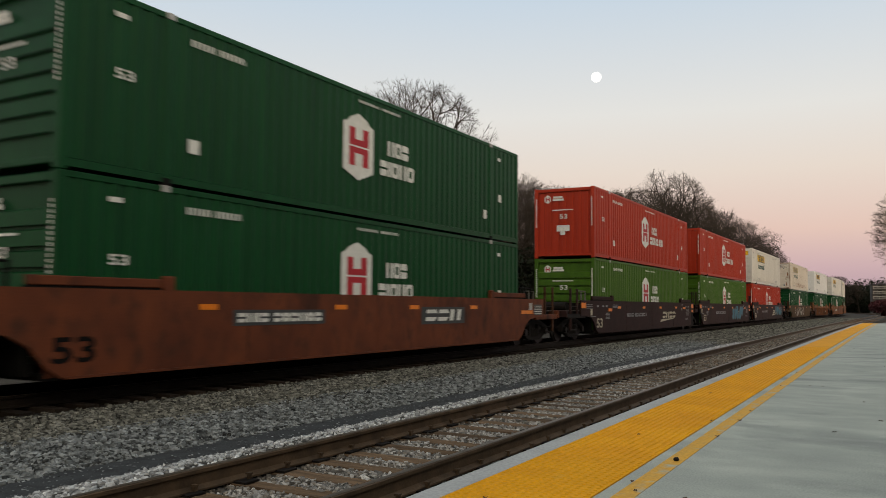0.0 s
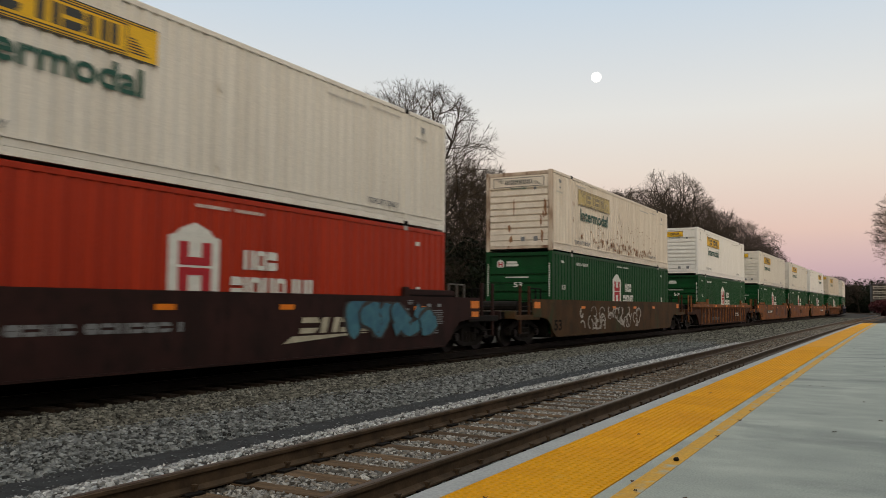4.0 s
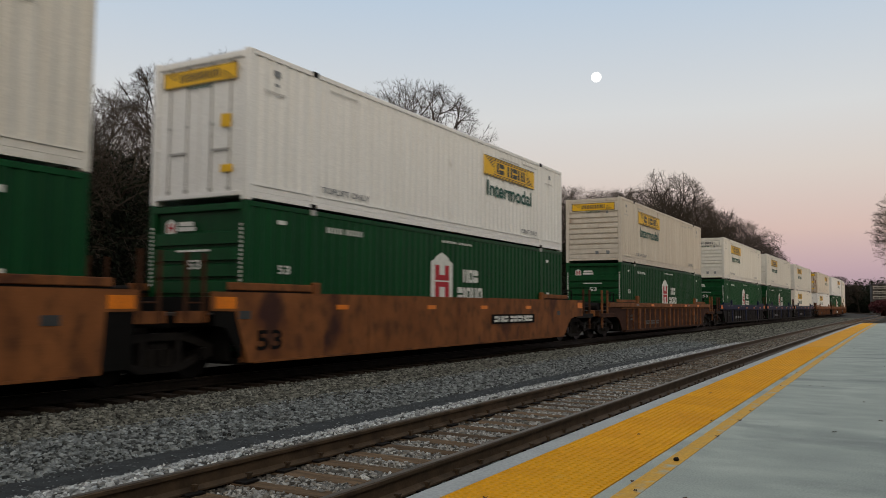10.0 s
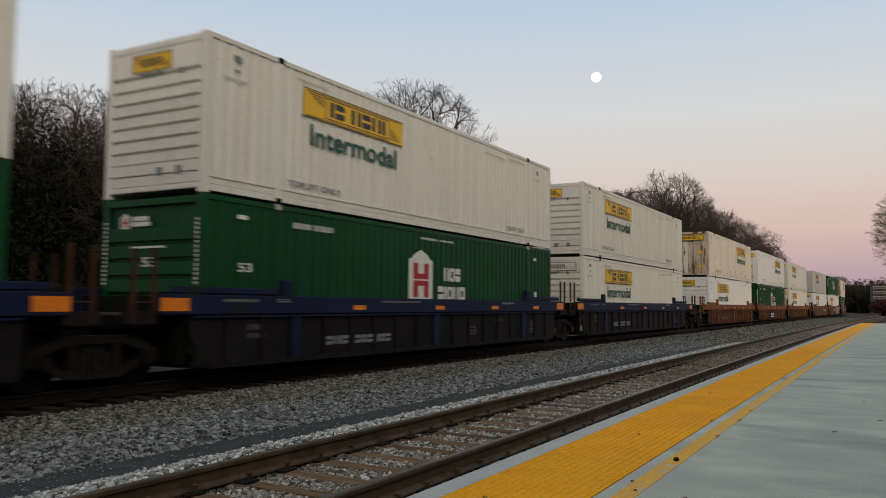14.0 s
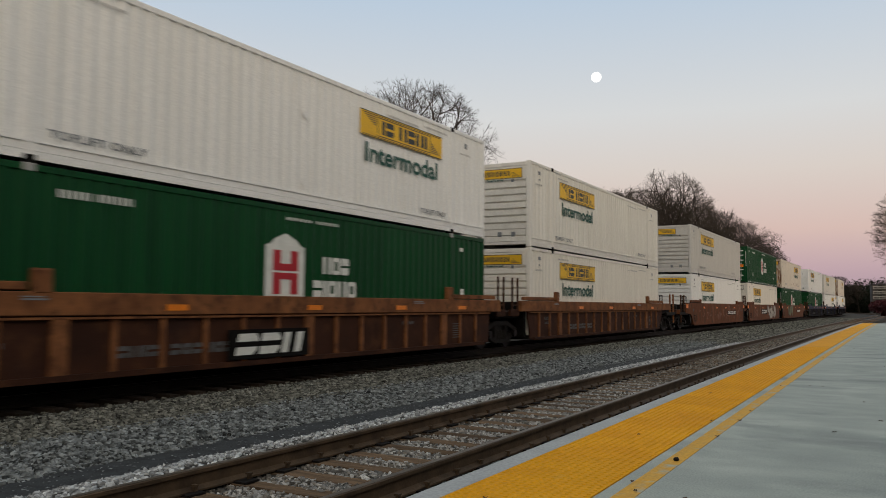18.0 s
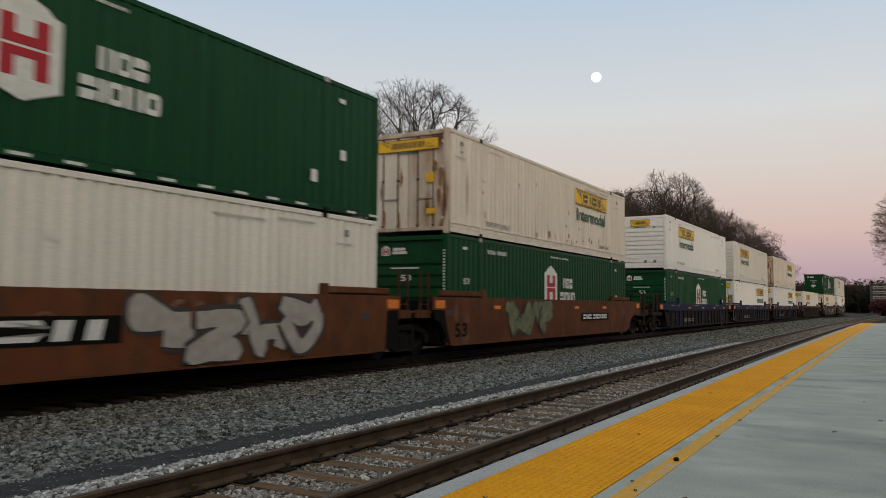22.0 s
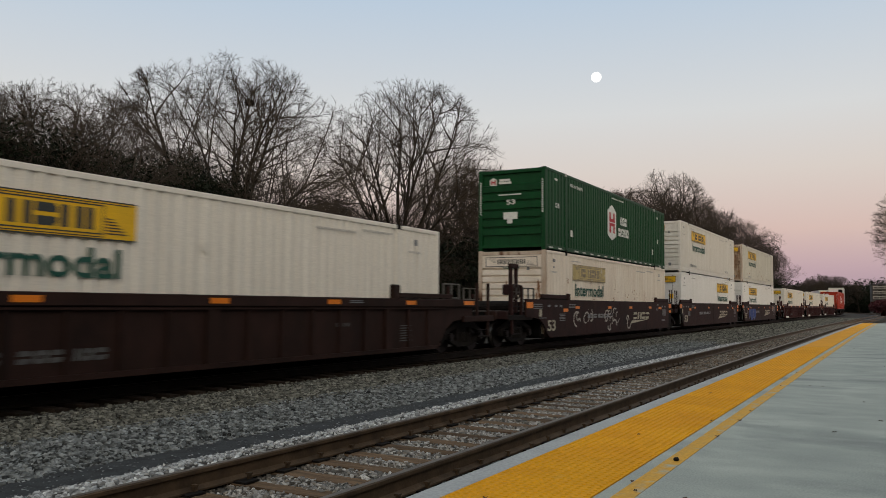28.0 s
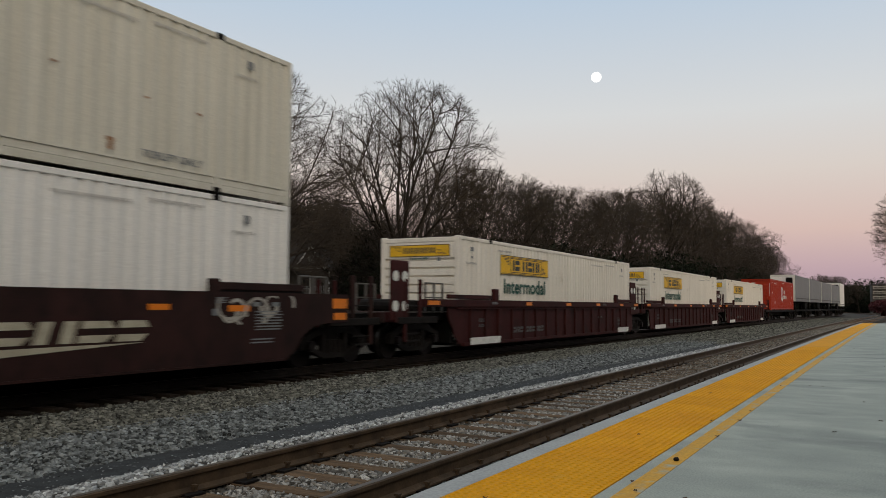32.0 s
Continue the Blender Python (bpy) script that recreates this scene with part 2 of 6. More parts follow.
LEAF = material("fallen_brown_leaf", (0.09, 0.05, 0.025), (0.05, 0.03, 0.015), 9.0, 0.8, 0.9, bump=0.0)
TIE = material("weathered_tie_wood", (0.165, 0.108, 0.064), (0.065, 0.045, 0.03), 3.0, 0.9, 0.9, stretch=(8, 0.8, 8), bump=0.6, vary=0.35, spec=0.1)
RAIL = material("brown_rail_steel", (0.118, 0.080, 0.050), (0.052, 0.037, 0.025), 4.0, 0.9, 0.6, 0.3, bump=0.25, spec=0.1)
# Rail steel darkened to hold the shade under the cars.
SHADERAIL = material("shade_black_rail_steel", (0.02, 0.015, 0.012), (0.01, 0.008, 0.006), 4.0, 0.9, 0.6, 0.2, bump=0.2, spec=0.1)
LADDER = material("dull_rusted_steel", (0.065, 0.028, 0.014), (0.035, 0.016, 0.009), 6.0, 0.9, 0.75, bump=0.2, spec=0.1)
RAILTOP = material("worn_rail_head", (0.115, 0.092, 0.07), (0.065, 0.05, 0.037), 4.0, 0.8, 0.42, 0.5, bump=0.1)
CONCRETE = material("pale_platform_concrete", (0.445, 0.482, 0.43), (0.30, 0.332, 0.302), 1.5, 1.0, 0.85, bump=0.4, stretch=(1.0, 0.6, 1), stain=(0.235, 0.262, 0.243), stain_at=0.56, fine=70, grime=(0.32, 0.35, 0.32), grime_at=0.5, grime_scale=2.2)
KERB = material("platform_edge_concrete", (0.40, 0.42, 0.42), (0.31, 0.32, 0.32), 2.0, 0.8, 0.85, bump=0.25)
TACTILE = material("yellow_tactile_paving", (0.74, 0.35, 0.008), (0.64, 0.28, 0.008), 2.0, 0.8, 0.7, bump=0.1, vary=0.05, spec=0.08, stain=(0.50, 0.33, 0.12), stain_at=0.70)
PAINTLINE = material("yellow_line_paint", (0.66, 0.345, 0.025), (0.55, 0.32, 0.06), 7.0, 0.9, 0.75, bump=0.1, stain=(0.40, 0.38, 0.28), stain_at=0.57)
BARK = material("grey_brown_bark", (0.048, 0.038, 0.030), (0.022, 0.018, 0.015), 3.0, 0.9, 0.95, bump=0.5, spec=0.1)
TWIG = material("bare_twigs", (0.074, 0.060, 0.047), (0.036, 0.029, 0.024), 2.0, 0.8, 0.95, bump=0.0, spec=0.1)
# Thicket and evergreens are darkened: the shade of the wood is in their colour.
THICKET = material("dry_shaded_brown_thicket", (0.020, 0.017, 0.0125), (0.007, 0.0062, 0.005), 0.5, 0.9, 0.95, bump=0.0, vary=0.4, island=True, spec=0.1)
EVERGREEN = material("shade_dark_evergreen_leaves", (0.015, 0.020, 0.011), (0.006, 0.009, 0.005), 0.6, 0.9, 0.8, bump=0.0, vary=0.4, island=True, spec=0.1)
REDBUSH = material("dark_red_leaves", (0.085, 0.016, 0.022), (0.04, 0.01, 0.012), 1.0, 0.9, 0.8, bump=0.0, vary=0.4, island=True)
HOUSEWALL = material("weathered_clapboard", (0.10, 0.095, 0.09), (0.06, 0.057, 0.054), 2.0, 0.7, 0.8)
# Greyer than the white of the gable boards.
HOUSETRIM = material("greyed_white_house_trim", (0.34, 0.335, 0.33), (0.24, 0.24, 0.23), 3.0, 0.6, 0.7)
GABLE = material("white_gable_paint", (0.62, 0.61, 0.60), (0.5, 0.5, 0.48), 3.0, 0.6, 0.7)
SHINGLE = material("dark_roof_shingles", (0.05, 0.048, 0.05), (0.03, 0.03, 0.03), 3.0, 0.8, 0.9, bump=0.4)
GLASS = material("dark_window_glass", (0.02, 0.022, 0.025), (0.015, 0.015, 0.018), 1.0, 0.3, 0.1, bump=0.0)
MOON = glow("moonlight", (1.0, 0.98, 0.93), 1.6)


# ---- mesh helpers ----
def box(bm, x0, x1, y0, y1, z0, z1):
    v = [bm.verts.new((x, y, z)) for x in (x0, x1) for y in (y0, y1) for z in (z0, z1)]
    for f in ((0, 1, 3, 2), (4, 6, 7, 5), (0, 4, 5, 1), (2, 3, 7, 6), (0, 2, 6, 4), (1, 5, 7, 3)):
        bm.faces.new([v[i] for i in f])
    return bm


def boxes(*rows):
    bm = bmesh.new()
    for r in rows:
        box(bm, *r)
    return bm


def prism(bm, outline, y0, y1):
    """An outline in x, z drawn out from y0 to y1."""
    a = [bm.verts.new((x, y0, z)) for x, z in outline]
    b = [bm.verts.new((x, y1, z)) for x, z in outline]
    bm.faces.new(a)
    bm.faces.new(b[::-1])
    for i in range(len(a)):
        j = (i + 1) % len(a)
        bm.faces.new((a[j], a[i], b[i], b[j]))
    bmesh.ops.recalc_face_normals(bm, faces=bm.faces)
    return bm


def tube(bm, p0, p1, r0, r1=None, n=8, caps=True):
    p0, p1 = Vector(p0), Vector(p1)
    r1 = r0 if r1 is None else r1
    q = (p1 - p0).to_track_quat("Z", "X")
    rings = []
    for p, r in ((p0, r0), (p1, r1)):
        rings.append([bm.verts.new(p + q @ Vector((math.cos(k * math.tau / n) * r, math.sin(k * math.tau / n) * r, 0))) for k in range(n)])
    for k in range(n):
        bm.faces.new((rings[0][k], rings[0][(k + 1) % n], rings[1][(k + 1) % n], rings[1][k]))
    if caps:
        bm.faces.new(rings[0][::-1])
        bm.faces.new(rings[1])
    return bm


def soften(bm, width=0.01, segments=1):
    bmesh.ops.bevel(bm, geom=list(bm.edges), offset=width, segments=segments, affect="EDGES", clamp_overlap=True)
    return bm


def mesh_of(name, bm, mat):
    me = bpy.data.meshes.new(name)
    bm.to_mesh(me)
    bm.free()
    me.materials.append(mat)
    return me


def part(name, bm, mat, parent, label=""):
    ob = new(name, mesh_of(name, bm, mat))
    ob.parent = parent
    if label:
        tagged(ob, label)
    return ob


def piece(name, me, parent, m=None):
    """One of many alike pieces on a shared mesh."""
    ob = new(name, me)
    ob.parent = parent
    if m is not None:
        ob.matrix_basis = m
    return ob


def raw_mesh(name, verts, faces, mat, smooth=False):
    me = bpy.data.meshes.new(name)
    me.from_pydata(verts, [], faces)
    me.materials.append(mat)
    if smooth:
        me.polygons.foreach_set("use_smooth", [True] * len(me.polygons))
    me.update()
    return me


def lettering(text, height, width, mat):
    """Flat letters in the x, z plane, facing -y, from their lower left corner."""
    cu = bpy.data.curves.new("lettering", "FONT")
    cu.body, cu.size, cu.offset = text, 1.0, 0.022
    ob = bpy.data.objects.new("lettering", cu)
    scene.collection.objects.link(ob)
    bpy.context.view_layer.update()
    me = bpy.data.meshes.new_from_object(ob.evaluated_get(bpy.context.evaluated_depsgraph_get()))
    bpy.data.objects.remove(ob)
    co = np.empty(len(me.vertices) * 3)
    me.vertices.foreach_get("co", co)
    co = co.reshape(-1, 3)
    lo, hi = co.min(0), co.max(0)
    flat = np.zeros_like(co)
    flat[:, 0] = (co[:, 0] - lo[0]) / (hi[0] - lo[0]) * width
    flat[:, 2] = (co[:, 1] - lo[1]) / (hi[1] - lo[1]) * height
    me.vertices.foreach_set("co", flat.ravel())
    me.materials.clear()
    me.materials.append(mat)
    me.update()
    return me


def thing(name, label, category, group=""):
    return tagged(new(name), label, category, group)


def setting(name, bm, mat, label, category):
    return tagged(new(name, mesh_of(name, bm, mat)), label, category, kind="structure")


# ---- the line of the tracks: nearly straight, then a bend to the far side ----
DRIFT, BEND_AT, BEND_R, BEND_END = 0.000121, 148.0, 330.0, 0.75
_step = 0.5
_lx, _ly, _lh = [-80.0], [-DRIFT * 6400], [DRIFT * 160]
while len(_lx) < 1900:
    x, y, a = _lx[-1], _ly[-1], _lh[-1]
    _lx.append(x + math.cos(a) * _step)
    _ly.append(y + math.sin(a) * _step)
    _lh.append(a - 2 * DRIFT * _step if x < BEND_AT else min(a + _step / BEND_R, BEND_END))
LINE_S = np.arange(len(_lx)) * _step
LINE_S = LINE_S - np.interp(0.0, _lx, LINE_S)


def line_at(s, off):
    """The point and heading at s metres along the line, off metres to its left."""
    x, y, a = (float(np.interp(s, LINE_S, v)) for v in (_lx, _ly, _lh))
    return x - math.sin(a) * off, y + math.cos(a) * off, a


def along(outline, off, s_rows, closed=True):
    """An outline of (lateral, z) pairs swept along the line."""
    verts, faces = [], []
    n = len(outline)
    for s in s_rows:
        for o, z in outline:
            x, y, a = line_at(s, off + o)
            verts.append((x, y, z))
    for i in range(len(s_rows) - 1):
        for k in range(n if closed else n - 1):
            j = (k + 1) % n
            faces.append((i * n + k, (i + 1) * n + k, (i + 1) * n + j, i * n + j))
    return verts, faces


NEAR, FAR = 4.21, 11.692       # middle of the empty track and of the train's track


# ---- ground, tracks, platform ----
def terrain():
    bm = bmesh.new()
    for x0, x1, y0, y1 in ((-400, 2500, -1500, 1800),):
        vs = [bm.verts.new(p) for p in ((x0, y0, -0.62), (x1, y0, -0.62), (x1, y1, -0.62), (x0, y1, -0.62))]
        bm.faces.new(vs)
    setting("ground", bm, EARTH, "dark bare earth reaching to the woods", "ground")


def ballast():
    rows = list(np.arange(-25, 60, 2.5)) + list(np.arange(60, 420, 6.0))
    outline = [(-1.5, -0.62), (-1.5, -0.2), (5.9 - 4.21, -0.20), (6.35 - 4.21, -0.30), (7.0 - 4.21, -0.31), (8.7 - 4.21, -0.28), (9.9 - 4.21, -0.26), (10.35 - 4.21, -0.26), (13.4 - 4.21, -0.26), (14.6 - 4.21, -0.6)]
    v, f = along(outline, NEAR, rows, closed=False)
    me = raw_mesh("trackbed", v, f, BED)
    tagged(new("trackbed", me), "bed of grey crushed stone under two tracks", "track bed", kind="structure")
    # The shade under the train, laid in as a near-black strip of bed.
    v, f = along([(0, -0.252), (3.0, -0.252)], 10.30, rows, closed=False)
    tagged(new("oiled_trackbed", raw_mesh("oiled_trackbed", v, f, SHADEBED)), "stone bed under the train, blackened to hold its shade", "track bed", kind="structure")
    v, f = along([(0, -0.29), (0.6, -0.29)], 6.4, rows, closed=False)
    tagged(new("ash_path", raw_mesh("ash_path", v, f, ASH)), "narrow strip of dark fine ash between the tracks", "ground", kind="structure")


RAIL_OUT = [(-0.07, -0.17), (0.07, -0.17), (0.07, -0.155), (0.012, -0.13), (0.01, -0.045), (0.036, -0.035), (0.036, -0.006), (0.028, 0.0), (-0.028, 0.0), (-0.036, -0.006), (-0.036, -0.035), (-0.01, -0.045), (-0.012, -0.13), (-0.07, -0.155)]


def rails():
    rows = list(np.arange(-25, 100, 4.0)) + list(np.arange(100, 420, 5.0))
    for centre, name, lab in ((NEAR, "near", "the empty track"), (FAR, "far", "the train's track")):
        for side in (-1, 1):
            v, f = along(RAIL_OUT, centre + side * 0.7525, rows)
            ob = tagged(new("rail", raw_mesh("rail", v, f, RAIL if centre == NEAR else SHADERAIL)), "brown rusted steel rail of " + lab, "rail", kind="structure")
            v, f = along([(-0.026, 0.0), (0.026, 0.0), (0.026, 0.003), (-0.026, 0.003)], centre + side * 0.7525, rows)
            tread = new("rail_head", raw_mesh("rail_head", v, f, RAILTOP))
            tread.parent = ob


def platform():
    end = 67.0
    rows = [float(s) for s in np.linspace(-14, end, 60)]
    v, f = along([(-12.0, -0.62), (2.525, -0.62), (2.525, 0.185), (2.51, 0.20), (-12.0, 0.20)], 0.0, rows)
    n = 5
    f.append(tuple(range(n)))
    f.append(tuple(range(len(v) - 1, len(v) - 1 - n, -1)))
    slab = tagged(new("platform", raw_mesh("platform", v, f, CONCRETE)), "pale concrete station platform with broom-finished surface", "platform", kind="structure")
    v, f = along([(2.36, 0.2), (2.528, 0.2), (2.528, 0.204), (2.36, 0.204)], 0.0, rows)
    new("platform_edge", raw_mesh("platform_edge", v, f, KERB)).parent = slab
    v, f = along([(1.365, 0.2), (1.49, 0.2), (1.49, 0.2035), (1.365, 0.2035)], 0.0, rows)
    tagged(new("painted_line", raw_mesh("painted_line", v, f, PAINTLINE)), "worn yellow painted line").parent = slab
    # tactile panels with rows of raised domes
    width, length = 0.764, 0.915
    bm = boxes((0, length - 0.002, 0, width, 0.0, 0.008))
    base = mesh_of("tactile_panel", bm, TACTILE)
    nx, ny = 15, 13
    verts, faces = [(0, 0, 0), (length - 0.002, 0, 0), (length - 0.002, width, 0), (0, width, 0), (0, 0, 0.008), (length - 0.002, 0, 0.008), (length - 0.002, width, 0.008), (0, width, 0.008)], [(4, 5, 6, 7), (0, 1, 5, 4), (1, 2, 6, 5), (2, 3, 7, 6), (3, 0, 4, 7)]
    for i in range(nx):
        for j in range(ny):
            cx, cy = (i + 0.5) * length / nx, (j + 0.5) * width / ny
            b0 = len(verts)
            for r, z in ((0.016, 0.008), (0.010, 0.0135)):
                for k in range(6):
                    verts.append((cx + math.cos(k * math.pi / 3) * r, cy + math.sin(k * math.pi / 3) * r, z))
            faces += [(b0 + k, b0 + (k + 1) % 6, b0 + 6 + (k + 1) % 6, b0 + 6 + k) for k in range(6)]
            faces.append(tuple(b0 + 6 + k for k in range(6)))
    domed = raw_mesh("tactile_panel", verts, faces, TACTILE)
    s = -6.0
    while s < end - 1:
        x, y, a = line_at(s, 1.585)
        piece("tactile_panel", domed if 2 < s < 25 else base, slab, Matrix.Translation((x, y, 0.2)) @ Matrix.Rotation(a, 4, "Z"))
        s += length


def ties():
    """Wooden ties under both tracks, each with its own cracks and end wear."""
    holders = {}
    meshes = []
    for k in range(5):
        bm = boxes((-0.115, 0.115, -1.3, 1.3, -0.18, 0.0))
        bmesh.ops.subdivide_edges(bm, edges=list(bm.edges), cuts=2, use_grid_fill=True)
        for v in bm.verts:
            v.co += Vector((random.uniform(-0.012, 0.012), random.uniform(-0.02, 0.02), random.uniform(-0.012, 0.004)))
        meshes.append(mesh_of("tie", bm, TIE))
    # The train's track takes copies of the ties, darkened for its shade.
    shaded_ties = [me.copy() for me in meshes]
    for me in shaded_ties:
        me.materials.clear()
        me.materials.append(SHADETIE)
    bm = boxes((-0.09, 0.09, -0.17, 0.17, -0.004, 0.014))
    plate = mesh_of("tie_plate", bm, TRUCK)
    bm = boxes((-0.018, 0.018, -0.012, 0.012, 0.0, 0.05), (-0.024, 0.024, -0.02, 0.024, 0.045, 0.06))
    spike = mesh_of("spike", bm, RAIL)
    for centre, name, s0, s1, step in ((NEAR, "near_track", -20.76, 112.0, 0.53), (FAR, "train_track", -23.9, 80.0, 0.53)):
        hold = tagged(new("ties_of_" + name), "row of weathered wooden ties in the stone", "railway ties", kind="structure")
        s, k = s0, 0
        while s < s1:
            x, y, a = line_at(s, centre)
            m = Matrix.Translation((x + random.uniform(-0.03, 0.03), y + random.uniform(-0.04, 0.04), -0.178)) @ Matrix.Rotation(a + random.uniform(-0.02, 0.02), 4, "Z")
            tie = piece("tie", random.choice(meshes if centre == NEAR else shaded_ties), hold, m)
            if centre == NEAR and 0 < s < 22:
                for side in (-1, 1):
                    piece("tie_plate", plate, tie, Matrix.Translation((0, side * 0.7525, 0.003)))
                    for dx, dy in ((-0.05, 0.09), (0.05, -0.09)):
                        piece("spike", spike, tie, Matrix.Translation((dx, side * 0.7525 + dy, 0.01)))
            s += step
            k += 1


def stones():
    """Crushed stone, one mesh for each of its kinds."""
    rng = np.random.default_rng(4)
    cube = np.array([(-1, -1, -1), (1, -1, -1), (1, 1, -1), (-1, 1, -1), (-1, -1, 1), (1, -1, 1), (1, 1, 1), (-1, 1, 1)]) * 0.62
    tri = np.array([(0, 2, 1), (0, 3, 2), (4, 5, 6), (4, 6, 7), (0, 1, 5), (0, 5, 4), (1, 2, 6), (1, 6, 5), (2, 3, 7), (2, 7, 6), (3, 0, 4), (3, 4, 7)])

    def scatter(name, label, mat, count, s0, s1, o0, o1, height, size, power=1.6, gaps=None):
        u = rng.random(count)
        s = s0 + (s1 - s0) * u ** power
        if gaps is not None:
            k = np.floor((s - gaps) / 0.53)
            s = gaps + 0.53 * k + 0.265 + (rng.random(count) - 0.5) * 0.33
        o = o0 + (o1 - o0) * rng.random(count)
        z = height(o, s)
        r = size * (0.6 + 0.8 * rng.random(count)) * (1 + s / 60)
        jitter = 1 + 0.9 * (rng.random((count, 8, 3)) - 0.5)
        pts = cube[None] * jitter * (r[:, None] * (0.75 + 0.5 * rng.random((count, 3))))[:, None, :]
        ang = rng.random(count) * 6.283
        c, sn = np.cos(ang)[:, None], np.sin(ang)[:, None]
        tilt = rng.random(count)[:, None] * 6.283
        x, y, zz = pts[..., 0], pts[..., 1], pts[..., 2]
        y, zz = y * np.cos(tilt) - zz * np.sin(tilt), y * np.sin(tilt) + zz * np.cos(tilt)
        x, y = x * c - y * sn, x * sn + y * c
        px, py = np.interp(s, LINE_S, _lx), np.interp(s, LINE_S, _ly)
        a = np.interp(s, LINE_S, _lh)
        px, py = px - np.sin(a) * o, py + np.cos(a) * o
        co = np.stack([x + px[:, None], y + py[:, None], zz + z[:, None]], -1).reshape(-1, 3)
        fc = (tri[None] + (np.arange(count) * 8)[:, None, None]).reshape(-1, 3)
        me = bpy.data.meshes.new(name)
        me.vertices.add(len(co))
        me.vertices.foreach_set("co", co.astype(np.float32).ravel())
        me.loops.add(fc.size)
        me.loops.foreach_set("vertex_index", fc.astype(np.int32).ravel())
        me.polygons.add(len(fc))
        me.polygons.foreach_set("loop_start", np.arange(0, fc.size, 3, dtype=np.int32))
        me.update(calc_edges=True)
        me.materials.append(mat)
        tagged(new(name, me), label, "ballast", kind="stuff")

    def bank(o, s):
        return np.interp(o, [5.9, 6.35, 7.0, 8.7, 9.9, 10.35, 10.6], [-0.20, -0.30, -0.30, -0.27, -0.25, -0.25, -0.25])

    def flat(o, s):
        return np.full_like(o, -0.2)

    scatter("ballast_stones", "grey crushed stones heaped between the tracks", BALLAST, 34000, 3.2, 38, 6.95, 8.75, bank, 0.026, 1.5)
    scatter("dirty_ballast_stones", "brown-grey dirty crushed stones, toned darker for the train's shade", DIRTYSHADED, 34000, 3.2, 42, 8.55, 10.36, bank, 0.026, 1.4)
    scatter("tie_end_stones", "brown-grey stones between the ends of the ties", DIRTYSHADED, 5000, 3.2, 50, 10.34, 10.62, bank, 0.022, 1.4, -7.735)
    scatter("rear_ballast_stones", "grey crushed stones between the tracks by the platform", BALLAST, 11000, -20, 3.4, 6.95, 10.3, bank, 0.03, 1.0)
    scatter("rear_track_stones", "dusty crushed stones between the ties by the platform", MIDSTONE, 5000, -20, 2.8, 3.5, 4.95, flat, 0.026, 1.0, 1.5)
    scatter("rear_pale_stones", "pale fresh stones beside the rail by the platform", PALE, 3500, -20, 3.4, 5.22, 6.2, bank, 0.028, 1.0)
    scatter("far_ballast_stones", "grey crushed stones farther along the tracks", DIRTYSHADED, 26000, 36, 130, 5.6, 10.5, bank, 0.028, 1.3)
    scatter("pale_ballast_stones", "pale fresh crushed stones beside the rail", PALE, 10000, 3.2, 36, 5.22, 6.42, bank, 0.022)
    scatter("ash_grit", "dark fine grit on the ash strip", BALLAST, 5000, 3.2, 36, 6.2, 7.1, bank, 0.012)
    scatter("track_stones", "dusty crushed stones between the wooden ties", MIDSTONE, 7500, 2.6, 16, 3.62, 4.76, flat, 0.019, 1.5, 1.5)
    scatter("grimy_track_stones", "rust-stained stones beside the rails between the ties", FARSTONE, 4500, 2.6, 16, 3.5, 4.95, flat, 0.02, 1.5, 1.5)
    scatter("far_track_stones", "brown-grey stones between ties farther along", FARSTONE, 11000, 15, 80, 3.5, 4.95, flat, 0.02, 1.4, 1.5)
    scatter("edge_stones", "grey crushed stones along the platform edge", BALLAST, 9000, 2.6, 70, 2.55, 3.42, flat, 0.023)


# ---- the containers ----
CL, CW, CH = 16.15, 2.59, 2.9       # fifty-three foot, high cube
POST = 6.1


def ribbed_side(bm, x0, x1, y, sign, z0, z1, depth=0.034, pitch=0.28):
    """A wall pressed into upright corrugations; sign is the outward side."""
    n = max(1, round((x1 - x0) / pitch))
    p = (x1 - x0) / n
    line = [(x0, 0)]
    for i in range(n):
        a = x0 + i * p
        line += [(a + p * 0.12, 0), (a + p * 0.27, depth), (a + p * 0.73, depth), (a + p * 0.88, 0)]
    line.append((x1, 0))
    lo = [bm.verts.new((x, y - sign * d, z0)) for x, d in line]
    hi = [bm.verts.new((x, y - sign * d, z1)) for x, d in line]
    for i in range(len(line) - 1):
        q = (lo[i], lo[i + 1], hi[i + 1], hi[i])
        bm.faces.new(q if sign < 0 else q[::-1])


_letters = {}


def letters(text, h, w, mat):
    key = (text, h, w, mat.name)
    if key not in _letters:
        _letters[key] = lettering(text, h, w, mat)
    return _letters[key]


def bars(name, rows, mat, parent, y, label=""):
    """Flat bars (x0, x1, z0, z1) on the near side."""
    bm = bmesh.new()
    for x0, x1, z0, z1 in rows:
        box(bm, x0, x1, y - 0.004, y, z0, z1)
    return part(name, bm, mat, parent, label)


def marks(name, rows, mat, parent, y):
    for r in rows:
        bars(name, [r], mat, parent, y)


def code_bars(rows, mat, parent, y):
    """Unreadable codes: runs of small upright bars."""
    bm = bmesh.new()
    for x0, x1, z0, z1 in rows:
        h = z1 - z0
        x = x0
        while x < x1:
            box(bm, x, min(x + h * 0.45, x1), y - 0.003, y, z0, z1)
            x += h * 0.85
    part("unit_code", bm, mat, parent)["kind"] = "stuff"


def end_bars(name, rows, mat, parent, x, label=""):
    bm = bmesh.new()
    for y0, y1, z0, z1 in rows:
        box(bm, x - 0.004, x, y0, y1, z0, z1)
    return part(name, bm, mat, parent, label)


